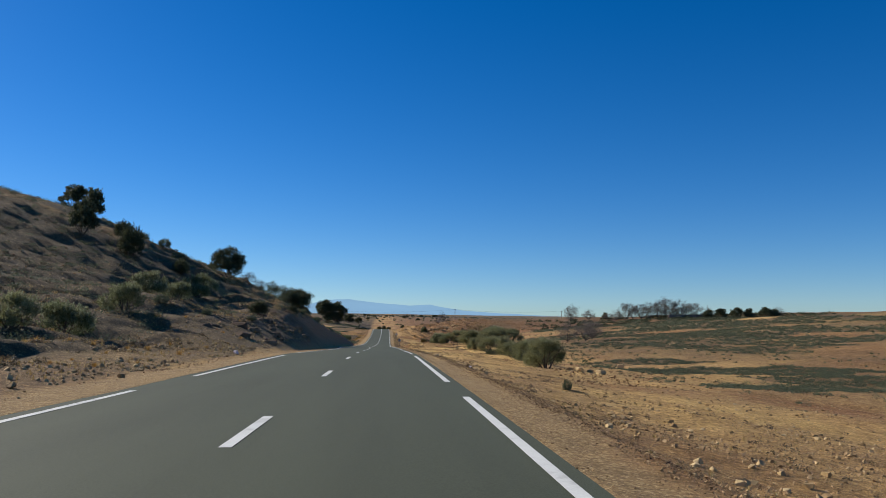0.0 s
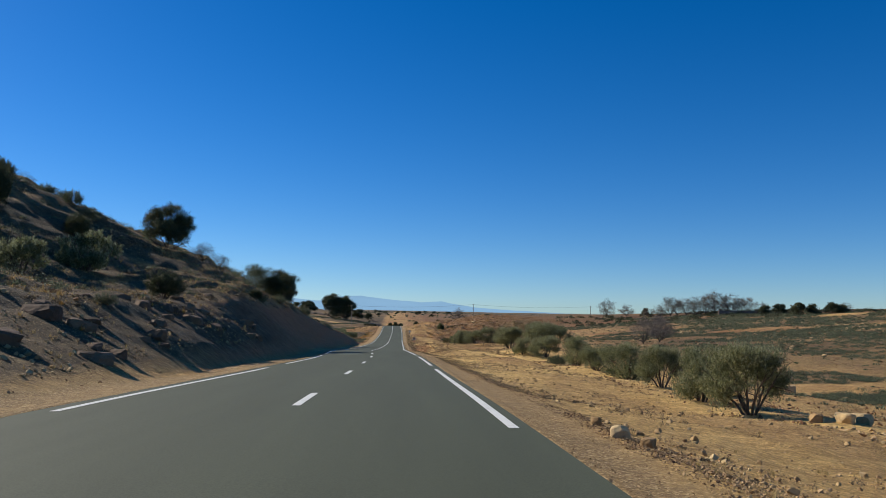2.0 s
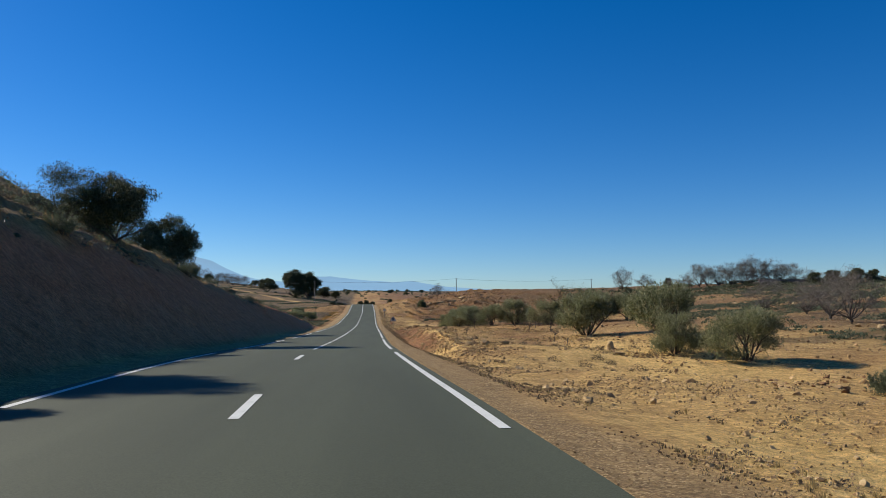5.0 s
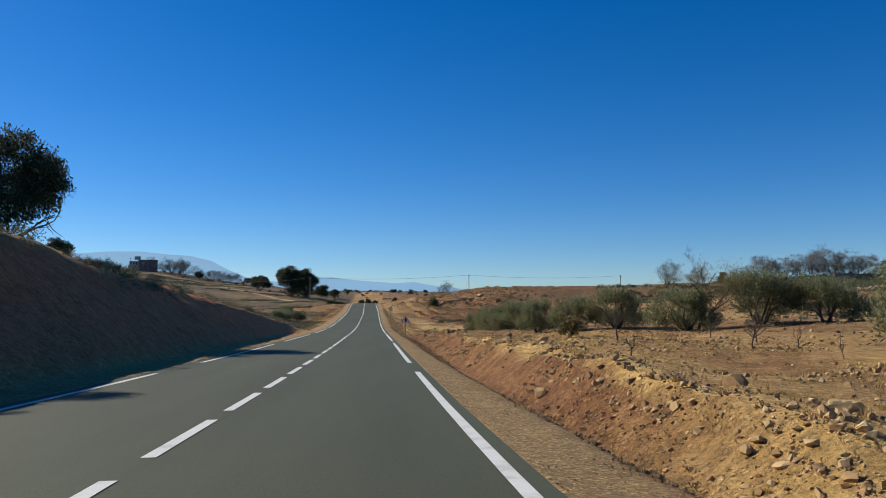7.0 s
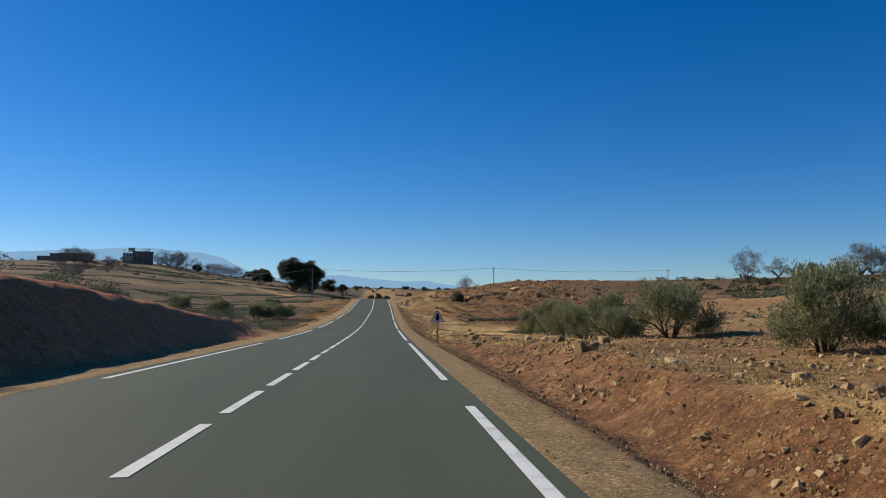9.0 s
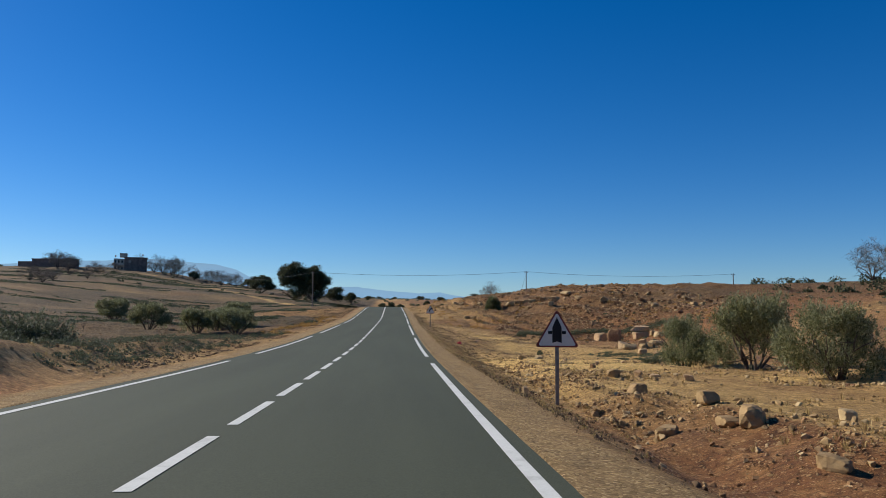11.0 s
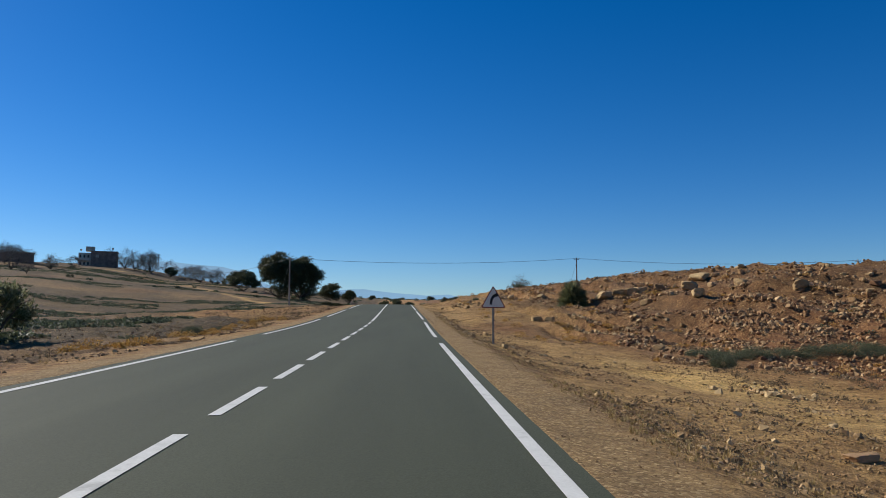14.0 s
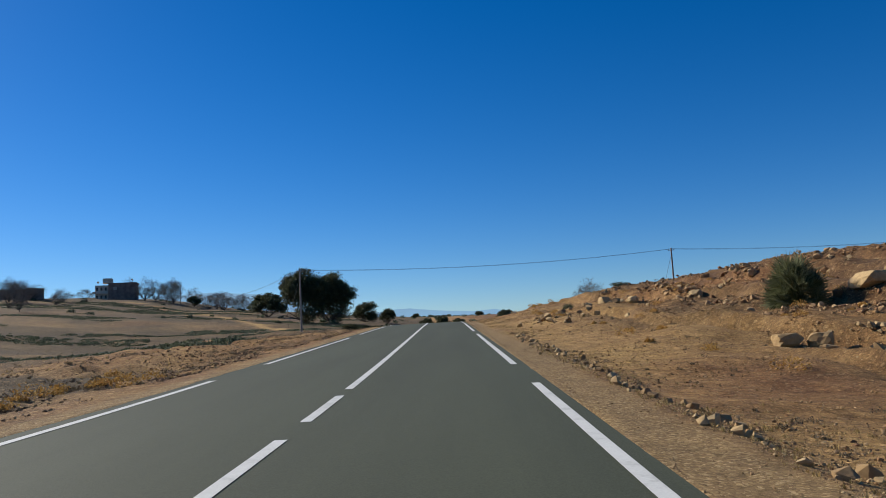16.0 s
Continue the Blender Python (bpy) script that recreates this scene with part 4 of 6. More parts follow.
ROW = ((12.6, 61.3, 3.1, 2.9), (12.9, 66.6, 2.8, 2.6), (13.3, 72.8, 2.5, 2.4), (15.5, 86.0, 4.4, 2.7), (14.4, 90.6, 2.8, 2.0), (14.7, 98.0, 3.0, 2.7), (14.6, 111.5, 2.9, 2.4), (12.6, 114.0, 2.4, 1.9),
       (17.1, 126.7, 4.2, 3.5), (13.9, 132.4, 4.2, 3.1), (22.0, 158.0, 4.4, 3.6), (17.2, 157.2, 4.0, 2.7), (25.0, 156.0, 4.0, 3.0), (14.6, 162.0, 3.5, 2.9), (12.3, 163.7, 2.8, 2.5), (10.3, 166.0, 2.8, 2.5), (12.0, 181.0, 3.7, 2.9), (12.1, 190.0, 3.4, 2.9), (12.4, 198.0, 3.4, 2.7), (12.4, 217.0, 3.0, 2.6), (13.9, 213.5, 3.7, 3.6), (13.2, 206.0, 3.2, 2.7), (10.9, 185.3, 2.2, 1.8))
HILL = ((-16.3, 40.0, 2.4, 2.1), (-16.4, 34.7, 2.1, 1.7), (-16.6, 49.5, 2.3, 2.1), (-19.8, 64.3, 2.8, 2.1), (-20.3, 75.0, 2.7, 2.3), (-20.5, 84.0, 3.3, 2.8))
LEFT = ((-13.0, 240.5, 2.5, 2.0), (-16.4, 242.4, 2.5, 2.0), (-23.0, 251.8, 3.0, 2.5), (-16.5, 250.2, 2.5, 2.0), (-16.9, 254.6, 2.8, 2.2), (-17.4, 259.0, 2.8, 2.3), (-17.7, 263.5, 3.0, 2.6), (-33.0, 271.0, 3.4, 2.6))
for i, (x, y, w, h) in enumerate(ROW):
    place(olives[0 if i in (0, 2, 9) else (i % 2 + 1)], x, y, w / 2.75, h / 2.5)
for i, (x, y, w, h) in enumerate(HILL):
    place(far_olives[1 + i % 2], x, y, w / 2.75, h / 2.5)
for i, (x, y, w, h) in enumerate(LEFT):
    place(far_olives[0], x, y, w / 2.3, h / 2.3, label="small round olive tree on short stems in the bare field")
wood, leaf, _ = bush_parts(31, 2.2, 1.0, 330, 0.065, 0.024, 0.6, 26, 0.4, 0.05)
low_shrub = grown("low_shrub", "low dark green shrub spreading over stony ground", "shrub", wood, BARK, leaf, SCRUB, "low shrubs")
LOW = ((13.6, 101.0, 2.2, 0.9), (-12.2, 100.0, 1.6, 0.8), (-12.5, 112.0, 1.7, 0.9), (-12.3, 132.0, 2.0, 1.0), (-13.0, 150.0, 1.7, 0.9), (-15.5, 160.0, 2.5, 1.0), (-14.3, 168.0, 2.2, 0.9), (-13.2, 176.0, 1.9, 0.8), (-12.9, 183.0, 1.2, 0.9), (-12.8, 193.0, 1.5, 0.8),
       (-13.0, 203.0, 2.0, 1.0), (-13.4, 208.5, 3.7, 1.4), (-10.7, 268.0, 1.4, 0.5), (-10.2, 270.5, 1.0, 0.35), (-12.0, 263.5, 1.3, 0.45), (12.3, 263.6, 1.6, 0.70), (12.9, 221.8, 1.5, 0.55), (11.9, 220.4, 1.3, 0.5), (14.4, 220.0, 1.6, 0.6),
       (6.4, 27.5, 0.5, 0.45), (8.7, 233.7, 0.6, 0.5), (14.3, 335.0, 2.0, 0.5), (6.9, 318.0, 0.9, 0.5), (-38.0, 120.0, 2.4, 1.5), (-36.0, 112.0, 2.0, 1.2), (-30.0, 104.0, 2.4, 1.4), (-27.0, 100.0, 2.2, 1.2), (-25.0, 110.0, 2.0, 1.0), (-10.9, 62.0, 1.0, 0.5), (-13.2, 57.0, 1.0, 0.5), (-16.5, 57.0, 1.6, 0.7))
for x, y, w, h in LOW:
    place(low_shrub, x, y, w / 2.2, h / 1.0)
wood, leaf, _ = bush_parts(41, 2.4, 2.2, 700, 0.085, 0.03, 0.5, 30, 0.4, 0.08)
dark_bush = grown("dark_bush", "dense dark green evergreen bush on the slope", "bush", wood, BARK, leaf, OAK, "dark bushes")
for x, y, w, h in ((-12.4, 74.0, 2.2, 1.7), (-29.2, 88.5, 3.4, 4.2), (-33.0, 97.0, 3.0, 2.6), (-11.9, 96.0, 1.5, 1.0), (-24.5, 92.0, 2.6, 2.0)):
    place(dark_bush, x, y, w / 2.5, h / 2.3)
for ob in (*olives, *far_olives, low_shrub, dark_bush):
    retire(ob)

PALM = leaf_material("palm_blades", (0.07, 0.082, 0.036), (0.13, 0.145, 0.068), (0.23, 0.24, 0.13), 0.3)
palm = tagged(new("dwarf_palm"), "dwarf fan palm with stiff dark green blades on the stony slope", "palm")
rng = np.random.default_rng(45)
for k in range(180):
    mesh_object("frond", *palm_frond(rng, 2.9, 2.1, 15), PALM, smooth=False).parent = palm
palm.matrix_basis = pose(13.5, 297.6, land_at(13.5, 297.6) - 0.05) @ Matrix.Diagonal((1.05, 1.05, 1.2, 1))

# ---- trees ----
oaks = []
for seed in range(3):
    wood, leaf = tree_parts(60 + seed, 8.0, 8.0, 0.5, 0.28, 240, 26, 0.46, 0.28, 1.0)
    oaks.append(grown("oak_tree", "broad dark evergreen oak with a dense rounded crown", "tree", wood, BARK, leaf, OAK, "evergreen oaks"))
OAKS = ((-55.0, 490.0, 11.0, 8.0), (-24.5, 474.0, 8.5, 6.0), (-19.0, 480.0, 6.0, 4.5), (-97.5, 552.0, 6.0, 4.6), 
        (117.5, 277.0, 4.4, 3.3), (121.5, 275.0, 4.8, 3.8), (126.0, 272.0, 5.0, 4.2), (130.0, 271.0, 4.6, 3.7), (134.0, 267.0, 5.2, 4.5), (137.0, 266.0, 4.4, 3.8), (83.0, 292.0, 3.0, 2.8), (-66.0, 520.0, 6.0, 4.5), (-34.0, 87.0, 3.2, 4.6), (-40.5, 107.0, 3.6, 4.2), (-44.0, 109.0, 3.8, 3.8), (-27.0, 152.0, 4.5, 4.5))
for i, (x, y, w, h) in enumerate(OAKS):
    place(oaks[i % 3], x, y, w / 8.4, h / 8.0, sink=0.04 + 0.05 * h)
wood, leaf = tree_parts(65, 11.0, 13.5, 0.9, 0.45, 640, 76, 0.34, 0.21, 1.12, 9)
big_oak = grown("oak_tree", "tall broad evergreen oak with trunk and dense dark crown", "tree", wood, BARK, leaf, OAK, "evergreen oaks")
place(big_oak, -37.0, 452.0, 1.2, 0.96, 20)
place(big_oak, -31.2, 454.0, 1.2, 0.92, 130)
retire(big_oak)
wood, leaf = tree_parts(70, 5.2, 5.0, 0.3, 0.16, 340, 90, 0.13, 0.07, 0.9)
hill_tree = grown("hill_tree", "dark rounded evergreen tree on the crest of the cutting", "tree", wood, BARK, leaf, OAK)
place(hill_tree, -22.0, 106.0, 0.92, 1.02, sink=0.4)
place(hill_tree, -14.0, 123.0, 0.74, 0.85, 60, 0.3)
place(hill_tree, -19.3, 154.5, 1.1, 1.32, 200, 0.3)
place(hill_tree, -16.9, 154.5, 0.3, 0.32, 100)
retire(hill_tree)
dots = []
for seed in range(2):
    wood, leaf = tree_parts(75 + seed, 8.0, 8.0, 0.4, 0.25, 66, 22, 0.9, 0.6, 1.0, 5)
    dots.append(grown("oak_tree", "small dark tree on the far plain", "tree", wood, BARK, leaf, OAK, "far trees"))
for k in range(26):
    a, d = radians(random.uniform(-7, 4.5)), random.uniform(520, 1100)
    s = random.uniform(0.3, 0.6)
    place(dots[k % 2], d * math.sin(a), d * math.cos(a), s, s * random.uniform(0.5, 0.8), sink=0.5, label="small dark tree on the far plain")
for x, y, w, h in ((-4.6, 377.0, 2.8, 2.5), (-2.6, 378.0, 3.2, 2.8), (-0.4, 379.0, 2.8, 2.4), (-15.0, 372.0, 2.6, 1.3), (-11.5, 374.0, 2.4, 1.2), (-13.2, 371.0, 2.6, 1.2), (6.5, 384.0, 2.2, 2.6)):
    place(oaks[int(x) % 3], x, y - 3, w / 8.4, h / 8.0, label="dark shrubby oak just past the crest of the road", sink=0.1)
for ob in (*oaks, *dots):
    retire(ob)
bares = []
for seed in range(4):
    wood, spray = tree_parts(80 + seed, 5.0, 5.0, 0.3, 0.15, 190, 15, 0.55, 0.022, 0.95, 10)
    bares.append(grown("bare_tree", "leafless grey-brown tree with a round crown of fine twigs", "tree", wood, GREY_BARK, spray, TWIG, group="bare trees", crown="twig_spray"))
BARE = ((69.7, 292.0, 7.0, 6.5), (77.0, 294.0, 6.0, 4.5), (90.0, 287.0, 8.0, 6.5), (95.0, 286.0, 8.0, 6.0), (101.0, 284.0, 8.0, 7.0), (107.0, 286.0, 8.0, 7.0), (112.0, 284.0, 8.0, 5.5), (140.0, 270.0, 6.0, 4.0), (30.0, 438.0, 10.0, 9.5), (-128.0, 566.0, 7.0, 9.0), (-86.0, 548.0, 8.0, 6.5), (-79.0, 546.0, 7.0, 6.0), (-93.0, 556.0, 7.0, 6.0), (-113.5, 556.0, 9.0, 8.5), (-109.0, 555.0, 8.0, 7.5), (-79.5, 530.0, 8.0, 7.0), (-73.0, 530.0, 7.5, 6.5), (-148.0, 528.0, 8.0, 7.0), (-156.0, 533.0, 9.0, 6.5), (-140.0, 520.0, 7.0, 5.5),
        (-112.0, 570.0, 9.5, 9.5), (-101.0, 564.0, 8.0, 7.5), (-91.0, 558.0, 7.5, 6.5), (-136.0, 505.0, 8.0, 7.5), (-142.0, 508.0, 8.0, 8.0), (-129.0, 516.0, 8.0, 5.0), (-123.0, 520.0, 7.0, 4.5), (-120.0, 495.0, 5.0, 4.0), (-106.5, 417.0, 7.0, 5.4), (-112.5, 437.0, 6.0, 5.2), (-123.5, 476.0, 7.0, 7.6), (-108.3, 454.5, 4.5, 5.2), (-114.0, 425.0, 7.0, 5.6), (-116.5, 553.0, 9.5, 9.5), (-105.0, 551.0, 8.5, 8.8), (-20.3, 112.0, 2.8, 2.0), (-19.0, 114.0, 2.4, 1.7), (40.0, 150.0, 4.0, 3.6), (44.0, 165.0, 5.0, 3.5), (36.0, 140.0, 4.5, 4.0), (30.0, 128.0, 4.0, 3.6),
        (86.5, 288.0, 6.0, 4.2), (92.5, 288.0, 7.0, 5.5), (98.0, 285.0, 7.5, 6.5), (104.0, 285.0, 8.5, 8.0), (109.5, 284.0, 8.0, 7.2), (115.0, 283.0, 7.0, 5.6), (119.5, 281.0, 5.0, 3.8), (83.0, 290.0, 4.5, 2.6))
for i, (x, y, w, h) in enumerate(BARE):
    place(bares[i % 4], x, y, w / 5.0, h / 4.7)
for ob in bares:
    retire(ob)
saplings = []
for seed in range(2):
    wood, tips = bare_parts(90 + seed, 0.9, 2.2, 0.5, 0.028, 5, 3, 4)
    saplings.append(grown("bare_sapling", "thin leafless sapling among stones", "sapling", wood, GREY_BARK, group="saplings"))
for i, (x, y, h) in enumerate(((10.9, 137.3, 2.3), (5.9, 134.0, 1.6), (13.1, 145.0, 2.1), (10.6, 128.0, 2.2), (11.9, 134.0, 1.3), (7.2, 139.0, 2.6), (13.8, 142.5, 2.3), (7.0, 146.0, 1.0), (14.9, 157.4, 1.6), (11.4, 174.5, 1.7), (9.6, 121.0, 1.2), (12.6, 137.5, 1.7), (-9.5, 218.0, 1.0), (-24.0, 240.0, 2.0))):
    place(saplings[i % 2], x, y, h / 2.1 * 0.9, h / 2.1)
for ob in saplings:
    retire(ob)


def almond(name, seed, width, height, x, y, amount, label):
    wood, tips = bare_parts(seed, width, height, height * 0.12, 0.02 + 0.012 * width, 8, 4)
    rng = np.random.default_rng(seed)
    keep = tips[(tips[:, 2] < height * 0.8)][::2]
    c = np.repeat(keep, amount, 0) + rng.normal(0, 0.16 * width / 5, (len(keep) * amount, 3))
    ob = grown(name, label, "tree", wood, GREY_BARK, leaves(c, np.zeros_like(c) + (0, 0, 0.2), rng, 0.075, 0.032, 1.0), ALMOND)
    ob.matrix_basis = pose(x, y, land_at(x, y) - 0.05)


almond("almond_tree", 95, 6.6, 5.4, 18.2, 158.0, 11, "almond tree with yellow-green leaves and bare upper twigs")
almond("small_almond_tree", 96, 1.0, 1.7, 6.3, 141.5, 4, "small almond sapling with sparse yellowing leaves")
wood, leaf = tree_parts(98, 5.6, 5.6, 0.4, 0.16, 320, 44, 0.14, 0.06, 1.0, 9)
airy = grown("airy_tree", "airy grey-green tree with gaps in its crown", "tree", wood, GREY_BARK, leaf, SCRUB, "trees on the cutting")
place(airy, -23.4, 153.8, 1.0, 1.12, 40, 0.3)
place(airy, -20.8, 153.0, 0.62, 0.8, 170, 0.3)
place(airy, -16.6, 122.8, 0.62, 0.62, 300, 0.2)
place(airy, -26.2, 154.6, 0.8, 0.9, 250, 0.3)
retire(airy)

# ---- stones ----
def stone_material(name, dark, light, warm):
    m, nt, b = material(name, 0.9)
    g = nt.nodes.new("ShaderNodeNewGeometry")
    o = nt.nodes.new("ShaderNodeObjectInfo")
    add = nt.nodes.new("ShaderNodeMath")
    add.operation = "FRACT"
    plus = nt.nodes.new("ShaderNodeMath")
    nt.links.new(g.outputs["Random Per Island"], plus.inputs[0])
    nt.links.new(o.outputs["Random"], plus.inputs[1])
    nt.links.new(plus.outputs[0], add.inputs[0])
    c = ramp_of(nt, add.outputs[0], ((0.0, dark), (0.5, warm), (1.0, light)))
    c = mix_of(nt, 0.75, c, ramp_of(nt, noise_of(nt, 5.0, 6, 0.7), ((0.3, (0.55, 0.5, 0.45)), (0.7, (1.15, 1.12, 1.05)))), "MULTIPLY")
    nt.links.new(c, b.inputs["Base Color"])
    bump_of(nt, b, noise_of(nt, 12, 6, 0.7), 0.6, 0.03)
    return m


STONE = stone_material("limestone", (0.28, 0.18, 0.088), (0.57, 0.43, 0.235), (0.42, 0.29, 0.142))
RED_STONE = stone_material("red_stone", (0.18, 0.09, 0.045), (0.52, 0.365, 0.195), (0.35, 0.21, 0.10))
SOIL = stone_material("dry_soil_clods", (0.24, 0.15, 0.075), (0.50, 0.35, 0.19), (0.36, 0.235, 0.12))
DARK_SOIL = stone_material("brown_soil_clods", (0.13, 0.082, 0.046), (0.32, 0.22, 0.13), (0.21, 0.135, 0.075))
CLOD = stone_material("earth_clods", (0.10, 0.062, 0.036), (0.26, 0.175, 0.10), (0.16, 0.10, 0.057))


def stone_shape(seed, points=13, crush=0.35):
    rng = np.random.default_rng(seed)
    bm = bmesh.new()
    for p in rng.normal(0, 1, (points, 3)):
        p = p / np.linalg.norm(p) * rng.uniform(1 - crush, 1)
        bm.verts.new(p * (0.5, 0.42, 0.36))
    bmesh.ops.convex_hull(bm, input=bm.verts)
    loose = [v for v in bm.verts if not v.link_faces]
    bmesh.ops.delete(bm, geom=loose, context="VERTS")
    bmesh.ops.triangulate(bm, faces=bm.faces)
    bm.verts.index_update()
    v = np.array([v.co for v in bm.verts])
    f = np.array([[q.index for q in face.verts] for face in bm.faces])
    bm.free()
    return v, f


SHAPES = [stone_shape(200 + i) for i in range(10)]
PEBBLES = [stone_shape(230 + i, 7, 0.2) for i in range(8)]


def turns(rng, n, tilt=0.5):
    a, b, c = rng.uniform(0, 2 * np.pi, n), rng.normal(0, tilt, n), rng.normal(0, tilt, n)
    ca, sa, cb, sb, cc, sc = np.cos(a), np.sin(a), np.cos(b), np.sin(b), np.cos(c), np.sin(c)
    o, i = np.zeros(n), np.ones(n)
    rz = np.array([[ca, -sa, o], [sa, ca, o], [o, o, i]])
    rx = np.array([[i, o, o], [o, cb, -sb], [o, sb, cb]])
    ry = np.array([[cc, o, sc], [o, i, o], [-sc, o, cc]])
    return np.einsum("ijn,jkn,kln->nil", rz, rx, ry)


def scatter_places(rng, n, y0, y1, u0, u1, clump, inner=0.0):
    """Places between two offsets from the road, thicker where the noise is high; inner > 0 draws them to u0."""
    m = n * 4
    y = rng.uniform(y0, y1, m)
    t = rng.uniform(0, 1, m) ** (1 + inner)
    u = u0 + (u1 - u0) * t
    x = axis(y) + u
    keep = rng.uniform(0, 1, m) < 0.5 + clump * fbm(x * 0.35, y * 0.35, 3, 131)
    return x[keep][:n], y[keep][:n]


def stones(name, label, n, y0, y1, u0, u1, s0, s1, seed, mat=STONE, clump=0.5, inner=0.0, shapes=SHAPES, power=2.2):
    rng = np.random.default_rng(seed)
    x, y = scatter_places(rng, n, y0, y1, u0, u1, clump, inner)
    n = len(x)
    size = s0 * (s1 / s0) ** (rng.uniform(0, 1, n) ** power)
    z = land(x, y) + size * 0.08
    rot, kind, parts = turns(rng, n), rng.integers(0, len(shapes), n), []
    for k, (v, f) in enumerate(shapes):
        m = kind == k
        if m.any():
            w = np.einsum("nij,vj->nvi", rot[m], v) * size[m, None, None] + np.stack([x, y, z], 1)[m][:, None]
            parts.append((w.reshape(-1, 3), (f[None] + (np.arange(m.sum()) * len(v))[:, None, None]).reshape(-1, 3)))
    return tagged(mesh_object(name, *join(parts), mat, smooth=False), label, "stones", kind="stuff")


stones("verge_stones", "small stones along the edge of the verge", 3000, 0, 345, 4.3, 6.0, 0.02, 0.075, 301, clump=0.4, inner=0.5)
stones("verge_clods", "dark earth clods heaped along the edge of the verge", 3200, -2, 116, 4.4, 5.0, 0.02, 0.07, 311, CLOD, clump=0.5)
stones("ditch_clods", "dark clods and stones along the ditch", 1500, 108, 214, 4.45, 5.3, 0.03, 0.13, 312, CLOD, clump=0.6)
stones("ditch_gravel", "straw-coloured gravel and clods along the ditch", 14000, 205, 345, 4.5, 6.2, 0.014, 0.06, 322, STONE, clump=0.7, shapes=PEBBLES, power=1.3)
stones("verge_gravel", "band of fine gravel along the edge of the verge", 14000, 2, 75, 4.3, 5.3, 0.018, 0.06, 316, SOIL, clump=0.4, shapes=PEBBLES, power=1.2)
stones("fine_gravel", "fine pale gravel strewn over golden earth", 34000, 3, 118, 4.7, 13, 0.018, 0.075, 317, SOIL, clump=0.9, inner=0.5, shapes=PEBBLES, power=1.1)
stones("near_gravel", "coarse ochre gravel strewn beyond the verge", 11000, 4, 125, 4.7, 13, 0.016, 0.065, 313, clump=0.8, inner=0.7)
stones("verge_grit", "fine grit lying on the sandy verge", 30000, 0, 345, 3.42, 4.8, 0.015, 0.045, 326, SOIL, clump=0.3, shapes=PEBBLES, power=1.3)
stones("left_verge_grit", "fine grit lying on the sandy verge", 9000, 0, 345, -3.86, -5.4, 0.014, 0.04, 327, SOIL, clump=0.3, shapes=PEBBLES, power=1.3)
stones("bank_clods", "red earth clods over the roadside bank", 16000, 112, 206, 5.0, 8.4, 0.02, 0.08, 328, RED_STONE, clump=0.5, shapes=PEBBLES, power=1.2)
stones("left_gravel", "loose gravel below the hill", 5000, 4, 100, -5.2, -12, 0.025, 0.10, 314, RED_STONE, clump=0.8, inner=0.5)
stones("near_rubble", "stones and clods strewn beyond the verge", 3000, 2, 46, 5.8, 16, 0.025, 0.12, 329, SOIL, clump=0.9, inner=0.3, power=1.8)
stones("field_stones", "pale stones strewn over the dry field", 6500, 8, 122, 5.4, 34, 0.04, 0.24, 302, inner=0.8)
stones("bank_stones", "broken stones in the red roadside bank", 7000, 110, 214, 5.0, 8.2, 0.025, 0.15, 303, RED_STONE)
stones("bank_top_stones", "pale limestone rubble along the top of the bank", 12000, 112, 214, 6.0, 18, 0.035, 0.26, 304, clump=0.9, inner=0.6)
stones("hollow_stones", "stones strewn over the hollow beside the road", 4200, 200, 264, 5.0, 30, 0.03, 0.26, 305, clump=0.8, inner=0.1, power=3.0)
stones("hollow_gravel", "fine ochre gravel and clods over the hollow", 42000, 196, 266, 4.8, 16, 0.02, 0.085, 319, SOIL, clump=0.9, inner=0.35, shapes=PEBBLES, power=1.1)
stones("foot_stones", "small stones at the foot of the red hillside", 6000, 250, 345, 4.8, 12, 0.02, 0.10, 315, RED_STONE, clump=0.9, inner=0.5)
stones("hill_stones", "broken limestone covering the red hillside", 11000, 266, 285, 14.0, 46, 0.06, 0.5, 306, RED_STONE, clump=0.9, inner=0.4)
stones("crest_stones", "broken limestone along the top of the red hillside", 11000, 285, 350, 14.5, 46, 0.06, 0.5, 323, RED_STONE, clump=0.9, inner=0.5)
stones("slope_gravel", "fine broken stone over the smooth slope below the palm", 22000, 262, 345, 4.9, 15, 0.02, 0.09, 324, SOIL, clump=0.6, shapes=PEBBLES, power=1.4)
stones("left_clods", "small clods and stones over the brown field", 34000, 205, 345, -5.4, -34, 0.03, 0.15, 325, DARK_SOIL, clump=0.7, inner=0.8, shapes=PEBBLES, power=1.4)
stones("hill_gravel", "small broken stone strewn thickly over the red hillside", 22000, 262, 325, 12, 38, 0.04, 0.16, 320, RED_STONE, clump=0.8, inner=0.4, shapes=PEBBLES, power=1.1)
stones("slope_stones", "stones and rubble below the hill", 3200, 8, 74, -6.0, -16, 0.04, 0.28, 307, clump=0.7, inner=0.5)
stones("hillside_stones", "stones on the scrubby hillside", 2600, 30, 160, -9, -48, 0.10, 0.45, 308, RED_STONE, inner=0.3)
stones("left_field_stones", "small stones over the bare field", 3000, 196, 350, -5.3, -34, 0.04, 0.2, 309, inner=0.8)
stones("slope_rubble", "rubble strewn over the brown slope", 5000, 225, 430, -9, -90, 0.06, 0.24, 318, RED_STONE, inner=0.5)
stones("terrace_stones", "broken red and pale stones over the field terraces", 15000, 44, 205, 13, 62, 0.06, 0.34, 321, RED_STONE, clump=0.9, inner=0.4, shapes=PEBBLES, power=1.8)
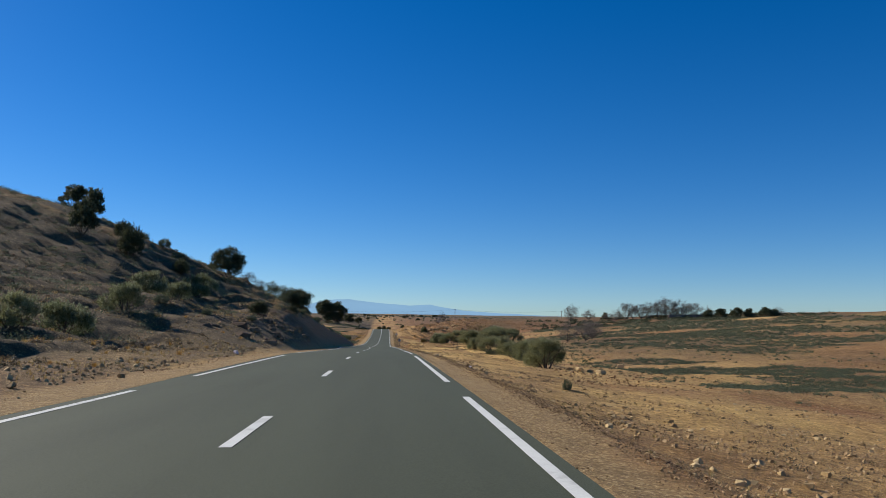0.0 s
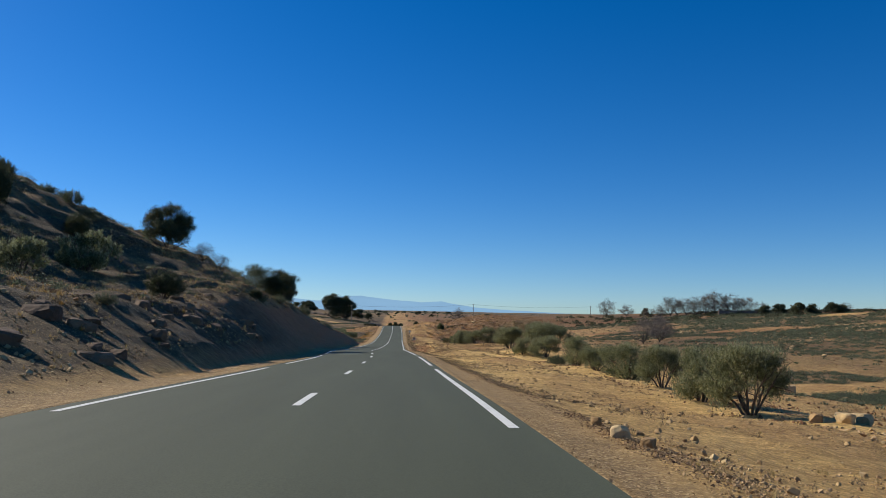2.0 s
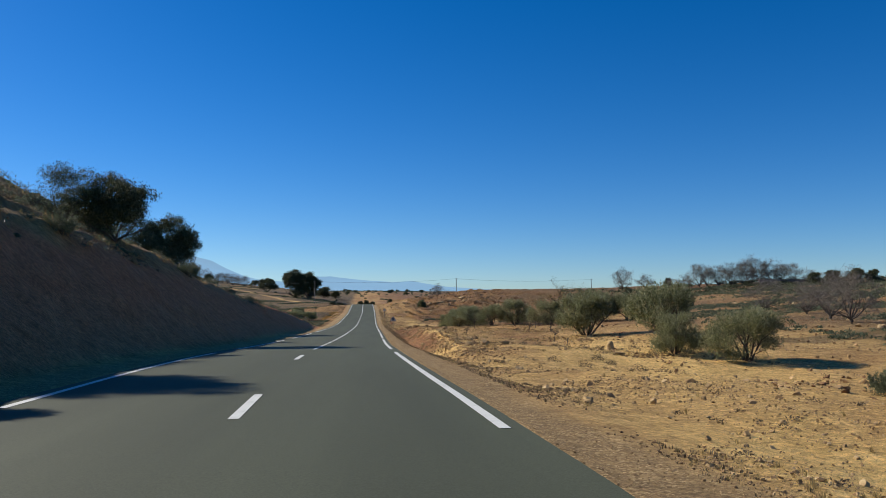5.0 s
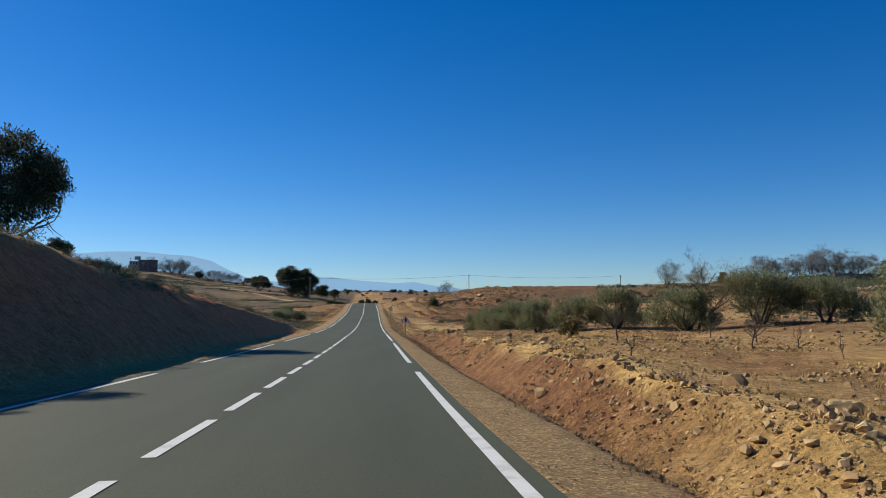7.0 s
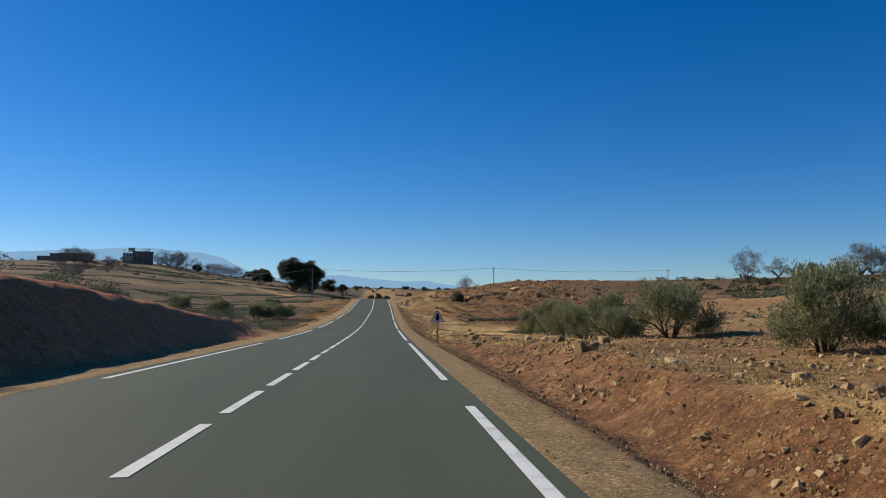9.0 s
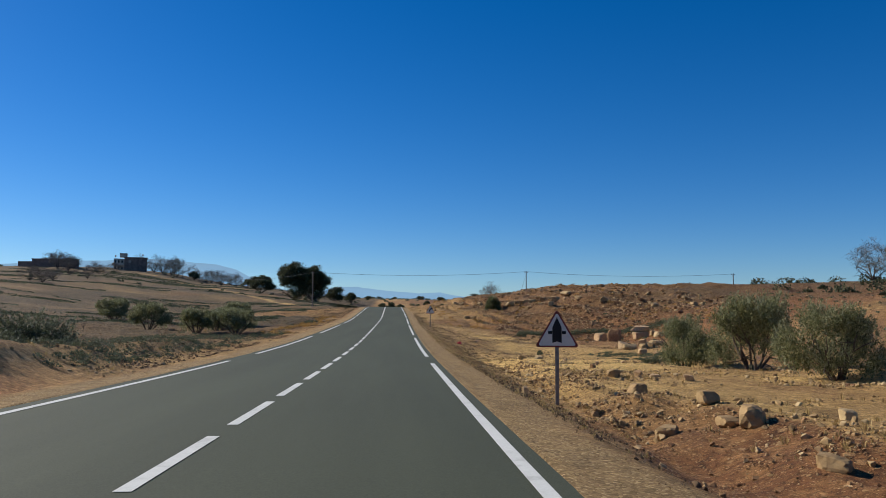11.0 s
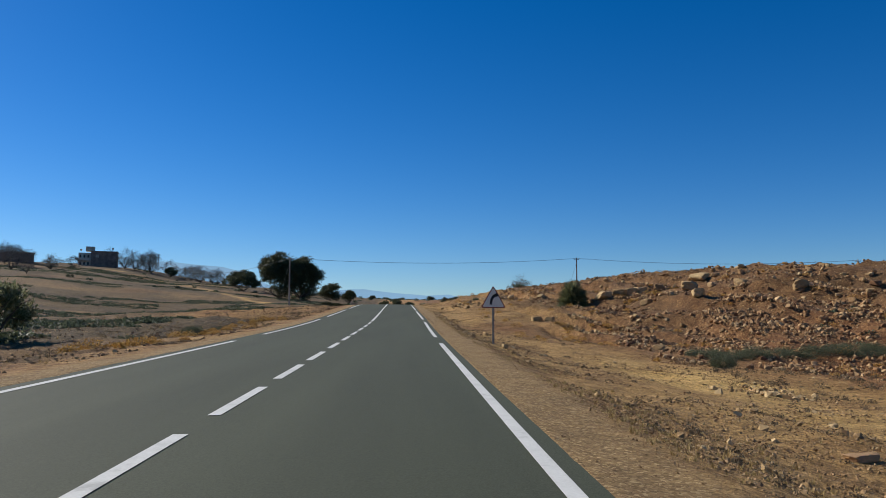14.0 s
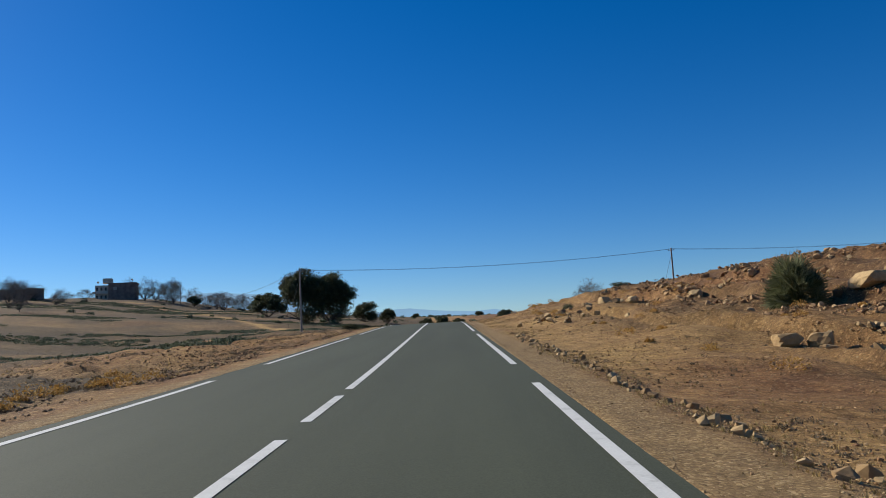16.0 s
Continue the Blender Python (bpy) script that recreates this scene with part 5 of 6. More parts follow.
stones("far_field_stones", "pale stones on the field terraces", 2600, 110, 300, 28, 110, 0.15, 0.7, 310)


def heap_of(name, label, spots, each, rx, ry, s0, s1, seed, mat=RED_STONE, shapes=SHAPES):
    """Rubble lying thick round the given places."""
    rng = np.random.default_rng(seed)
    at = np.repeat(np.array(spots, float), each, 0)
    n = len(at)
    x, y = at[:, 0] + rng.normal(0, rx, n), at[:, 1] + rng.normal(0, ry, n)
    size = s0 * (s1 / s0) ** (rng.uniform(0, 1, n) ** 1.9)
    z, rot, kind, parts = land(x, y) + size * 0.12, turns(rng, n), rng.integers(0, len(shapes), n), []
    for k, (v, f) in enumerate(shapes):
        m = kind == k
        w = np.einsum("nij,vj->nvi", rot[m], v) * size[m, None, None] + np.stack([x, y, z], 1)[m][:, None]
        parts.append((w.reshape(-1, 3), (f[None] + (np.arange(m.sum()) * len(v))[:, None, None]).reshape(-1, 3)))
    return tagged(mesh_object(name, *join(parts), mat, smooth=False), label, "stones", kind="stuff")


heap_of("ledge_rubble", "broken limestone rubble lying along the ledges of the red hill", ((22.8, 276), (20.9, 278.6), (18.4, 279.8), (21.7, 283), (20, 290), (26.3, 277), (17, 284), (24, 282), (14.5, 291), (27, 281), (30, 277), (23, 288), (18.5, 295), (33, 274), (37, 272)), 190, 1.3, 0.9, 0.07, 0.55, 331)
heap_of("pale_rubble", "heap of pale broken stones at the foot of the red face", ((10.4, 287.2), (11.4, 286.6), (12.6, 285.6), (13.8, 284.8), (15.2, 283.6), (9.3, 253.6), (10.6, 255.4), (17.4, 241.6), (16.7, 242.6), (18.0, 241.4), (18.9, 242.0), (18.2, 243.4), (10.0, 254.3)), 60, 0.6, 0.45, 0.07, 0.42, 332, STONE)
heap_of("belt_rubble", "belt of pale broken limestone along the foot of the slope", ((9.6, 284.2), (10.8, 283.4), (11.8, 282.8), (12.6, 282.2), (13.3, 281.3), (11.2, 279.8), (10.3, 280.0), (14.6, 280.6), (16.2, 279.6), (12.4, 280.6)), 46, 0.55, 0.4, 0.09, 0.5, 336, STONE)
edge = np.arange(259.0, 300.0, 1.7)
heap_of("ditch_stones", "pale stones and broken clods along the ditch", tuple(zip(axis(edge) + 4.9, edge)), 15, 0.2, 0.7, 0.05, 0.3, 337, STONE)
heap_of("crest_rubble", "flat slabs and rubble along the crest of the red hill", ((5.4, 309), (6.2, 314), (9, 316), (12, 314), (16.4, 313), (18, 309), (20, 305), (23, 301), (27, 296), (31, 290)), 60, 1.3, 1.6, 0.1, 0.7, 333, STONE)
heap_of("terrace_rubble", "row of pale stones along the edge of a field terrace", ((69, 208), (72, 218), (75, 232), (79, 250), (77, 172), (80, 172), (83, 171), (76, 161), (73, 152), (52, 172), (48, 182)), 46, 2.2, 1.2, 0.25, 0.8, 334, STONE)
heap_of("earth_heap_stones", "stones and clods on a low heap of orange earth", ((-12, 300), (-13, 308), (-14, 316), (-15, 324), (-16, 332), (-17, 340), (-19, 335), (-18, 310)), 260, 1.8, 3.2, 0.04, 0.2, 335)
BALL = bmesh.new()
bmesh.ops.create_icosphere(BALL, subdivisions=3, radius=1)
BALL_FACES = np.array([[v.index for v in f.verts] for f in BALL.faces])
BALL_WAYS = np.array([v.co.normalized() for v in BALL.verts])
BALL.free()


def cut_stone(rng, cuts, w, d, h, sharp):
    """A stone of broken faces, one for each cut, with worn edges and a rough skin."""
    n, far = np.array([c[0] for c in cuts]), np.array([c[1] for c in cuts])
    reach = ((np.maximum(BALL_WAYS @ n.T, 0) / far) ** sharp).sum(1) ** (-1 / sharp)
    return BALL_WAYS * reach[:, None] * (w, d, h) * (1 + 0.022 * rng.normal(0, 1, (len(reach), 1))), BALL_FACES


def stone_object(name, label, x, y, w, h, seed, mat=STONE, group="boulders", points=7):
    rng = np.random.default_rng(seed)
    cuts = [(n / np.linalg.norm(n), rng.uniform(0.37, 0.5)) for n in rng.normal(0, 1, (points, 3))] + [(np.array(n), 0.46) for n in ((1, 0, 0), (-1, 0, 0), (0, 1, 0), (0, -1, 0), (0, 0, 1), (0, 0, -1))]
    ob = mesh_object(name, *cut_stone(rng, cuts, w * 0.92, w * 0.74, h, 90), mat, smooth=False)
    ob.matrix_basis = pose(x, y, land_at(x, y) + h * 0.26, 0, 0, seed * 47 % 360)
    return tagged(ob, label, "boulder", group)


BOULDERS = ((26.6, 263.4, 1.2, 0.75), (26.2, 261.0, 1.0, 0.75), (17.0, 240.7, 1.2, 0.6), (20.4, 244.4, 1.3, 0.55), (18.4, 241.6, 0.9, 0.6), (19.2, 242.5, 0.9, 0.6), (5.9, 218.9, 0.46, 0.32), (5.2, 219.2, 0.36, 0.25), (4.6, 216.4, 0.3, 0.24),
            (9.5, 287.4, 0.8, 0.7), (8.6, 287.6, 0.95, 0.5), (9.3, 286.6, 0.7, 0.35), (15.8, 296.1, 1.7, 0.75), (17.3, 296.4, 1.4, 0.75), (12.6, 308.0, 1.0, 0.6), (10.2, 313.0, 0.9, 0.5), (9.0, 316.0, 1.1, 0.7), (18.6, 297.3, 1.5, 0.85), (19.4, 297.8, 1.4, 0.7), (21.0, 297.4, 1.2, 0.65), (24.6, 297.6, 1.7, 0.8), (22.0, 293.0, 1.5, 0.8), (24.5, 289.0, 1.4, 0.8), (20.0, 286.0, 1.2, 0.7), (17.5, 290.0, 1.0, 0.6), (27.0, 285.0, 1.3, 0.8), (32.0, 279.0, 1.4, 0.8), (36.0, 276.0, 1.2, 0.7))
for i, (x, y, w, h) in enumerate(BOULDERS):
    stone_object("boulder", "weathered orange-beige limestone boulder on the stony slope", x, y, w, h, 400 + i)
BLOCK_STONE = stone_material("orange_limestone", (0.40, 0.245, 0.125), (0.58, 0.42, 0.24), (0.50, 0.33, 0.175))


def block_object(label, x, y, w, d, h, turn, seed, lift=0.0, tip=0.0, round_=16):
    """A block of stone with uneven broken faces and worn edges."""
    rng = np.random.default_rng(seed)
    cuts = [(n / np.linalg.norm(n), rng.uniform(0.40, 0.52)) for n in np.concatenate([np.eye(3), -np.eye(3)]) + rng.normal(0, 0.14, (6, 3))]
    cuts += [(n / np.linalg.norm(n), rng.uniform(0.56, 0.66)) for n in rng.normal(0, 1, (5, 3))]
    ob = mesh_object("boulder", *cut_stone(rng, cuts, w, d, h, round_), BLOCK_STONE, smooth=False)
    ob.matrix_basis = pose(x, y, land_at(x, y) + h * 0.42 + lift, tip, 0, turn)
    return tagged(ob, label, "boulder", "boulders")


for k, (words, *spec) in enumerate((("squared orange limestone block beside dark scrub", 21.2, 265.0, 1.8, 1.5, 1.1, 24, 0, 0), ("upright rounded pale orange limestone boulder", 22.5, 263.8, 1.9, 1.0, 1.75, -32, 0, 8), ("orange limestone block under another", 25.6, 265.2, 2.1, 1.5, 1.1, 14, 0, 0),
        ("flat limestone slab lying on a block", 25.7, 265.4, 2.2, 1.5, 0.55, -8, 0.95, 5), ("pale orange limestone block in a heap", 17.0, 242.3, 1.5, 1.0, 0.85, 35, 0, 6), ("upright limestone block in a heap", 18.4, 241.9, 1.05, 0.8, 1.3, -20, 0, 4),
        ("orange limestone block below the heap", 15.9, 234.2, 0.95, 0.8, 0.6, 10, 0, 0), ("flat pale limestone slab on the ground", 16.8, 233.0, 1.6, 0.9, 0.32, 5, 0, 0), ("long orange limestone block at the end of the heap", 17.3, 230.6, 1.9, 1.2, 0.7, -12, 0, 3),
        ("pale squared stone on the golden bank", 6.7, 206.0, 0.38, 0.34, 0.34, 30, 0, 6), ("flat grey stone on the golden bank", 7.25, 206.1, 0.6, 0.4, 0.14, 10, 0, 4), ("pale squared stone on the golden bank", 7.9, 204.9, 0.48, 0.36, 0.27, -18, 0, 5), ("pale squared stone on the golden bank", 6.5, 211.0, 0.4, 0.3, 0.24, 40, 0, 7), ("pale squared stone on the golden bank", 6.9, 211.9, 0.24, 0.2, 0.2, 12, 0, 0), ("pale squared stone at the foot of the bank", 1.95, 199.2, 0.24, 0.2, 0.26, 25, 0, 5), ("pale loose stone in the hollow", 9.6, 217.4, 0.38, 0.3, 0.22, 12, 0, 0), ("pale loose stone in the hollow", 7.1, 218.5, 0.34, 0.3, 0.28, 50, 0, 0), ("pale loose stone in the hollow", 6.9, 224.1, 0.4, 0.3, 0.2, 0, 0, 0), ("flat pale stone on the smooth earth", 5.1, 241.9, 0.75, 0.4, 0.16, 8, 0, 0))):
    x, y, w, d, h, turn, lift, tip = spec
    size = 1.0 if k < 4 else 0.78
    block_object(words, x, y, w * 0.78 * size, d * 0.72 * size, h * 0.87 * size, turn, 640 + k, lift, tip, 9 if "rounded" in words else 34)
rng = np.random.default_rng(5)
for i in range(34):
    y = rng.uniform(118, 206)
    x = float(axis(y)) + rng.uniform(6.5, 9.5)
    w = rng.uniform(0.28, 0.62)
    stone_object("rock", "loose limestone rock on the top of the bank", x, y, w, w * rng.uniform(0.5, 0.9), 450 + i, group="rocks on the bank", points=7)
made = 0
while made < 130:
    y, u = rng.uniform(264, 335), rng.uniform(15, 42)
    if y > 284 and u < 16 + 0.12 * (y - 284):
        continue
    x = float(axis(y)) + u
    if ledge(u, x, y) > 0.26:
        continue
    w = rng.uniform(0.25, 0.8)
    stone_object("rock", "limestone rock standing out of the red hillside", x, y, w, w * rng.uniform(0.45, 0.8), 500 + made % 40, STONE if made % 3 == 0 else RED_STONE, "rocks on the hill", 6).rotation_euler.z = rng.uniform(0, 6.28)
    made += 1
for i, (x, y, w, h) in enumerate(((2.7, 43.6, 0.3, 0.22), (2.9, 43.0, 0.22, 0.16), (2.8, 45.2, 0.2, 0.15), (25.0, 82.6, 0.9, 0.8), (3.4, 33.4, 0.22, 0.14), (-7.2, 21.6, 0.22, 0.16), (2.7, 260.0, 0.3, 0.2), (2.7, 130.4, 0.35, 0.25), (2.9, 144.0, 0.45, 0.12), (13.8, 59.0, 0.6, 0.4), (14.6, 58.6, 0.7, 0.45), (15.6, 59.3, 0.5, 0.35), (17.2, 62.0, 0.9, 0.6), (10.0, 113.8, 0.5, 0.14), (3.2, 271.5, 0.35, 0.2))):
    stone_object("rock", "pale loose stone lying beside the road", x, y, w, h, 540 + i, group="roadside rocks", points=7)
BEDROCK = stone_material("brown_bedrock", (0.11, 0.07, 0.045), (0.22, 0.15, 0.095), (0.16, 0.105, 0.065))
for i in range(44):
    y = 52 + 0.68 * i + 0.3 * rng.normal()
    x = float(axis(y)) - rng.uniform(6.2, 10.2)
    w = rng.uniform(0.4, 1.3)
    stone_object("outcrop_rock", "brown bedrock breaking out of the cutting", x, y, w, w * rng.uniform(0.4, 0.7), 560 + i, BEDROCK, "outcrop", 8).location.z -= 0.22 * w
stone_object("marker_stone", "upright grey boundary stone in the dry field", 10.2, 115.6, 0.38, 0.55, 590, group="marker", points=10)


# ---- grass and scrub ----
BROWN_SCRUB = leaf_material("dry_scrub", (0.085, 0.06, 0.035), (0.16, 0.115, 0.065), (0.26, 0.20, 0.12))

def tufts(name, label, category, n, y0, y1, u0, u1, h0, h1, blades, seed, mat, width=0.012, clump=0.7, inner=0.0, fan=0.6, mask=None):
    rng = np.random.default_rng(seed)
    x, y = scatter_places(rng, n, y0, y1, u0, u1, clump, inner)
    if mask is not None:
        m = mask(x, y)
        x, y = x[m], y[m]
    n = len(x)
    z, h = land(x, y) - 0.02, h0 * (h1 / h0) ** rng.uniform(0, 1, n)
    foot = np.repeat(np.stack([x, y, z], 1), blades, 0)
    hh = np.repeat(h, blades)
    a, lean = rng.uniform(0, 2 * np.pi, n * blades), np.abs(rng.normal(0, fan, n * blades))
    out = np.stack([np.cos(a), np.sin(a), np.zeros_like(a)], 1)
    side = np.stack([-np.sin(a), np.cos(a), np.zeros_like(a)], 1)
    hh = hh * rng.uniform(0.5, 1, n * blades)
    foot = foot + out * hh[:, None] * rng.uniform(0, 0.45, (n * blades, 1))
    up = np.array([[0, 0, 1.0]])
    mid = foot + (up * 0.6 + out * lean[:, None] * 0.3) * hh[:, None]
    tip = foot + (up * np.cos(lean)[:, None] + out * np.sin(lean)[:, None]) * hh[:, None]
    wd = (width * np.sqrt(hh / h0))[:, None]
    v = np.stack([foot - side * wd, foot + side * wd, mid + side * wd * 0.8, tip, mid - side * wd * 0.8], 1).reshape(-1, 3)
    k = np.arange(n * blades)[:, None] * 5
    tri = np.concatenate([k + np.array([[0, 1, 2]]), k + np.array([[0, 2, 4]]), k + np.array([[4, 2, 3]])])
    return tagged(mesh_object(name, v, tri, mat, smooth=False), label, category, kind="stuff")


tufts("dry_grass", "short dry straw-coloured grass on the verge", "grass", 2600, 4, 250, 4.7, 14, 0.04, 0.13, 14, 601, STRAW, 0.003, inner=0.5)
tufts("verge_weeds", "grey dry weeds along the ditch", "weeds", 4200, 60, 345, 4.45, 5.7, 0.03, 0.10, 18, 602, STRAW, 0.0025, clump=1.0)
tufts("ditch_straw", "fine pale straw and dry weeds along the ditch", "grass", 6000, 192, 345, 4.4, 6.6, 0.03, 0.09, 9, 628, STRAW, 0.0035, clump=0.8, inner=0.2, fan=0.8)
tufts("ditch_litter", "grey-brown dry weed litter along the ditch", "weeds", 5200, 50, 215, 4.4, 5.2, 0.03, 0.09, 10, 624, BROWN_SCRUB, 0.003, clump=0.6)
tufts("bank_top_straw", "dry straw-coloured grass over the stony field above the bank", "grass", 5200, 112, 216, 7.3, 18, 0.06, 0.2, 12, 631, STRAW, 0.004, clump=1.0, inner=0.2, fan=0.7)
tufts("bank_grass", "dry grass on top of the cutting", "grass", 3600, 60, 200, -10.0, -26, 0.10, 0.3, 12, 603, STRAW, 0.005, inner=0.6)
tufts("left_grass", "dry grass below the hill", "grass", 3000, 4, 78, -6.2, -22, 0.08, 0.24, 14, 604, STRAW, 0.004)
tufts("left_field_grass", "sparse dry weeds over the bare field", "grass", 2600, 188, 345, -5.5, -34, 0.05, 0.18, 14, 605, STRAW, 0.004, inner=0.5)
tufts("left_golden_tufts", "golden dry clumps below the hill", "grass", 60, 10, 70, -7, -14, 0.15, 0.35, 60, 610, GOLDEN, 0.005, fan=0.9)


def left_patches(x, y):
    return fbm(x * 0.045, y * 0.11, 2, 81) > 0.30


def mounds(name, label, n, y0, y1, u0, u1, r0, r1, per, leaf, seed, mat, clump=0.6, inner=0.0, mask=None, tall=0.75):
    """Low rounded clumps of scrub, each of many small leaves over a flattened dome."""
    rng = np.random.default_rng(seed)
    x, y = scatter_places(rng, n, y0, y1, u0, u1, clump, inner)
    if mask is not None:
        m = mask(x, y)
        x, y = x[m], y[m]
    n = len(x)
    r = np.repeat(r0 * (r1 / r0) ** rng.uniform(0, 1, n), per)
    a, e = rng.uniform(0, 2 * np.pi, n * per), np.arcsin(rng.uniform(0, 1, n * per))
    out = np.stack([np.cos(a) * np.cos(e), np.sin(a) * np.cos(e), np.sin(e)], 1)
    c = np.repeat(np.stack([x, y, land(x, y)], 1), per, 0) + out * np.array([[1, 1, tall]]) * (r * rng.uniform(0.5, 1.1, n * per))[:, None]
    v, f = leaves(c, out * 0.6 + (0, 0, 0.2), rng, leaf, leaf * 0.5, 0.9)
    return tagged(mesh_object(name, v, f, mat, smooth=False), label, "scrub", kind="stuff")


mounds("golden_clumps", "golden dry fluffy clumps beside the verge", 64, 240, 288, -5.9, -8.4, 0.2, 0.5, 170, 0.075, 609, GOLDEN, 0.9, 0.3)
mounds("hill_golden_clumps", "golden dry clumps among the hillside stones", 300, 262, 345, 8, 40, 0.14, 0.5, 150, 0.07, 608, GOLDEN, 0.9)
GOLD_SPOTS = band(((9.5, 280.4), (10.2, 280.1), (12.0, 284.0), (12.6, 282.8), (9.7, 282.5), (13.0, 290.0), (17.0, 293.0), (20.0, 295.5), (22.5, 297.0)), 0.95, 0.7)
mounds("rubble_golden_clumps", "golden dry fluffy clumps among pale rubble", 2200, 278, 299, 6, 26, 0.12, 0.3, 170, 0.06, 632, GOLDEN, 0.2, 0.0, GOLD_SPOTS)
mounds("rubble_scrub", "brown dry scrub among the hillside rubble", 900, 254, 345, 14, 46, 0.10, 0.36, 60, 0.06, 627, BROWN_SCRUB, 0.9, 0.3)
mounds("hill_scrub", "dark low scrub over the hillside", 2000, 20, 168, -11.5, -60, 0.25, 0.8, 84, 0.10, 607, SCRUB, 1.0)
mounds("hill_dry_scrub", "brown dry scrub over the hillside", 2200, 20, 200, -9, -50, 0.12, 0.45, 56, 0.08, 617, BROWN_SCRUB, 0.9, 0.4)
mounds("crest_shrubs", "green-grey shrubs along the top of the cutting", 130, 136, 206, -7.8, -20, 0.3, 0.85, 300, 0.075, 625, SCRUB, 0.8, 0.3, None, 0.95)
mounds("bank_scrub", "grey dry scrub along the top of the cutting", 260, 62, 215, -9.8, -14, 0.15, 0.5, 120, 0.07, 606, SCRUB, 0.9, 0.3)


mounds("first_scrub_strip", "dense blue-green low scrub in a strip across the field", 6000, 44, 104, 24, 60, 0.22, 0.5, 74, 0.085, 611, SCRUB, 0.2, 0.0, FIRST, 0.5)
mounds("second_scrub_strip", "dense blue-green scrub strip beyond the olive row", 8000, 98, 200, 26, 104, 0.3, 0.65, 62, 0.125, 619, SCRUB, 0.2, 0.0, SECOND, 0.5)
mounds("far_scrub_strip", "broad band of low scrub towards the skyline", 8500, 130, 284, 50, 165, 0.4, 0.9, 44, 0.26, 620, SCRUB, 0.2, 0.0, THIRD, 0.5)
mounds("skyline_bushes", "low dark bushes along the skyline of the field", 300, 255, 300, 55, 175, 0.6, 1.7, 80, 0.40, 621, OAK, 0.9)
mounds("hollow_scrub", "low dark green scrub in a strip below the red hill", 2200, 266, 273, 15, 33, 0.25, 0.5, 170, 0.05, 629, SCRUB, 0.1, 0.0, NEAR_MAT, 1.0)
mounds("heap_scrub", "low grey-green scrub beside the heap of blocks", 1300, 222, 240, 14, 22, 0.12, 0.26, 220, 0.03, 630, SCRUB, 0.1, 0.0, LOW_MAT, 0.75)
mounds("near_field_scrub", "low green scrub strips near the olive row", 200, 40, 110, 22, 34, 0.2, 0.5, 140, 0.06, 612, SCRUB, 1.0)
mounds("left_field_scrub", "dark low scrub patches on the gentle slope", 64000, 262, 520, -14, -150, 0.3, 0.75, 18, 0.26, 613, SCRUB, 0.5, 0.5, left_patches, 0.35)
mounds("left_verge_scrub", "dense dark weeds beyond the verge", 1000, 188, 242, -6.2, -15, 0.12, 0.4, 80, 0.06, 626, SCRUB, 0.8, 0.3)
mounds("left_low_scrub", "small dark scrub dotted over the brown slope", 1900, 192, 380, -7.5, -70, 0.10, 0.32, 50, 0.06, 622, BROWN_SCRUB, 0.9, 0.6)
mounds("far_field_weeds", "scattered grey-green weeds over the field", 1400, 60, 280, 26, 110, 0.15, 0.4, 26, 0.17, 623, SCRUB, 1.0, 0.4)
mounds("roadside_dry_shrubs", "brown dry shrubs beyond the verge", 24, 106, 124, 8.5, 15, 0.2, 0.45, 260, 0.04, 614, BROWN_SCRUB, 0.6)
mounds("far_scrub", "dark scrub dotted over the far plain", 900, 440, 1200, -260, 200, 0.5, 1.4, 40, 0.7, 615, SCRUB, 0.9)
mounds("dry_weeds", "small brown weeds over the dry field", 1900, 10, 345, 5.2, 20, 0.05, 0.17, 40, 0.036, 616, BROWN_SCRUB, 0.9, 0.6)
mounds("left_weeds", "small brown weeds over the bare field", 700, 190, 345, -5.6, -30, 0.06, 0.22, 40, 0.06, 618, BROWN_SCRUB, 0.9, 0.4)

# ---- road signs ----
STEEL = plain("galvanised_steel", (0.27, 0.235, 0.195), 0.6, 0.25, 8.0, 0.3, 0.05)
SIGN_RED, SIGN_WHITE, SIGN_BLACK = plain("sign_red", (0.20, 0.045, 0.038), 0.5, 0.1, 4, bump=0.02), plain("sign_white", (0.74, 0.70, 0.60), 0.5, 0.06, 4, bump=0.02), plain("sign_black", (0.015, 0.015, 0.016), 0.5, 0.1, 4, bump=0)


def plate(name, outline, depth, y, mat, parent, label=""):
    """A flat plate in the x-z plane, its face at y towards -y."""
    bm = bmesh.new()
    vs = [bm.verts.new((px, y, pz)) for px, pz in outline]
    face = bm.faces.new(vs)
    out = bmesh.ops.extrude_face_region(bm, geom=[face])
    bmesh.ops.translate(bm, verts=[v for v in out["geom"] if isinstance(v, bmesh.types.BMVert)], vec=(0, depth, 0))
    bmesh.ops.recalc_face_normals(bm, faces=bm.faces)
    me = bpy.data.meshes.new(name)
    bm.to_mesh(me)
    bm.free()
    me.materials.append(mat)
    ob = new(name, me)
    ob.parent = parent
    if label:
        ob["label"] = label
    return ob


def rounded_triangle(side, r, lift=0.0):
    h = side * math.sqrt(3) / 2
    corners = ((-side / 2 + r * math.sqrt(3), r), (side / 2 - r * math.sqrt(3), r), (0, h - 2 * r))
    out = []
    for (cx, cz), start in zip(corners, (150, 270, 30)):
        out += [(cx + r * math.cos(radians(start + 20 * k)), cz + r * math.sin(radians(start + 20 * k)) + lift) for k in range(7)]
    return out


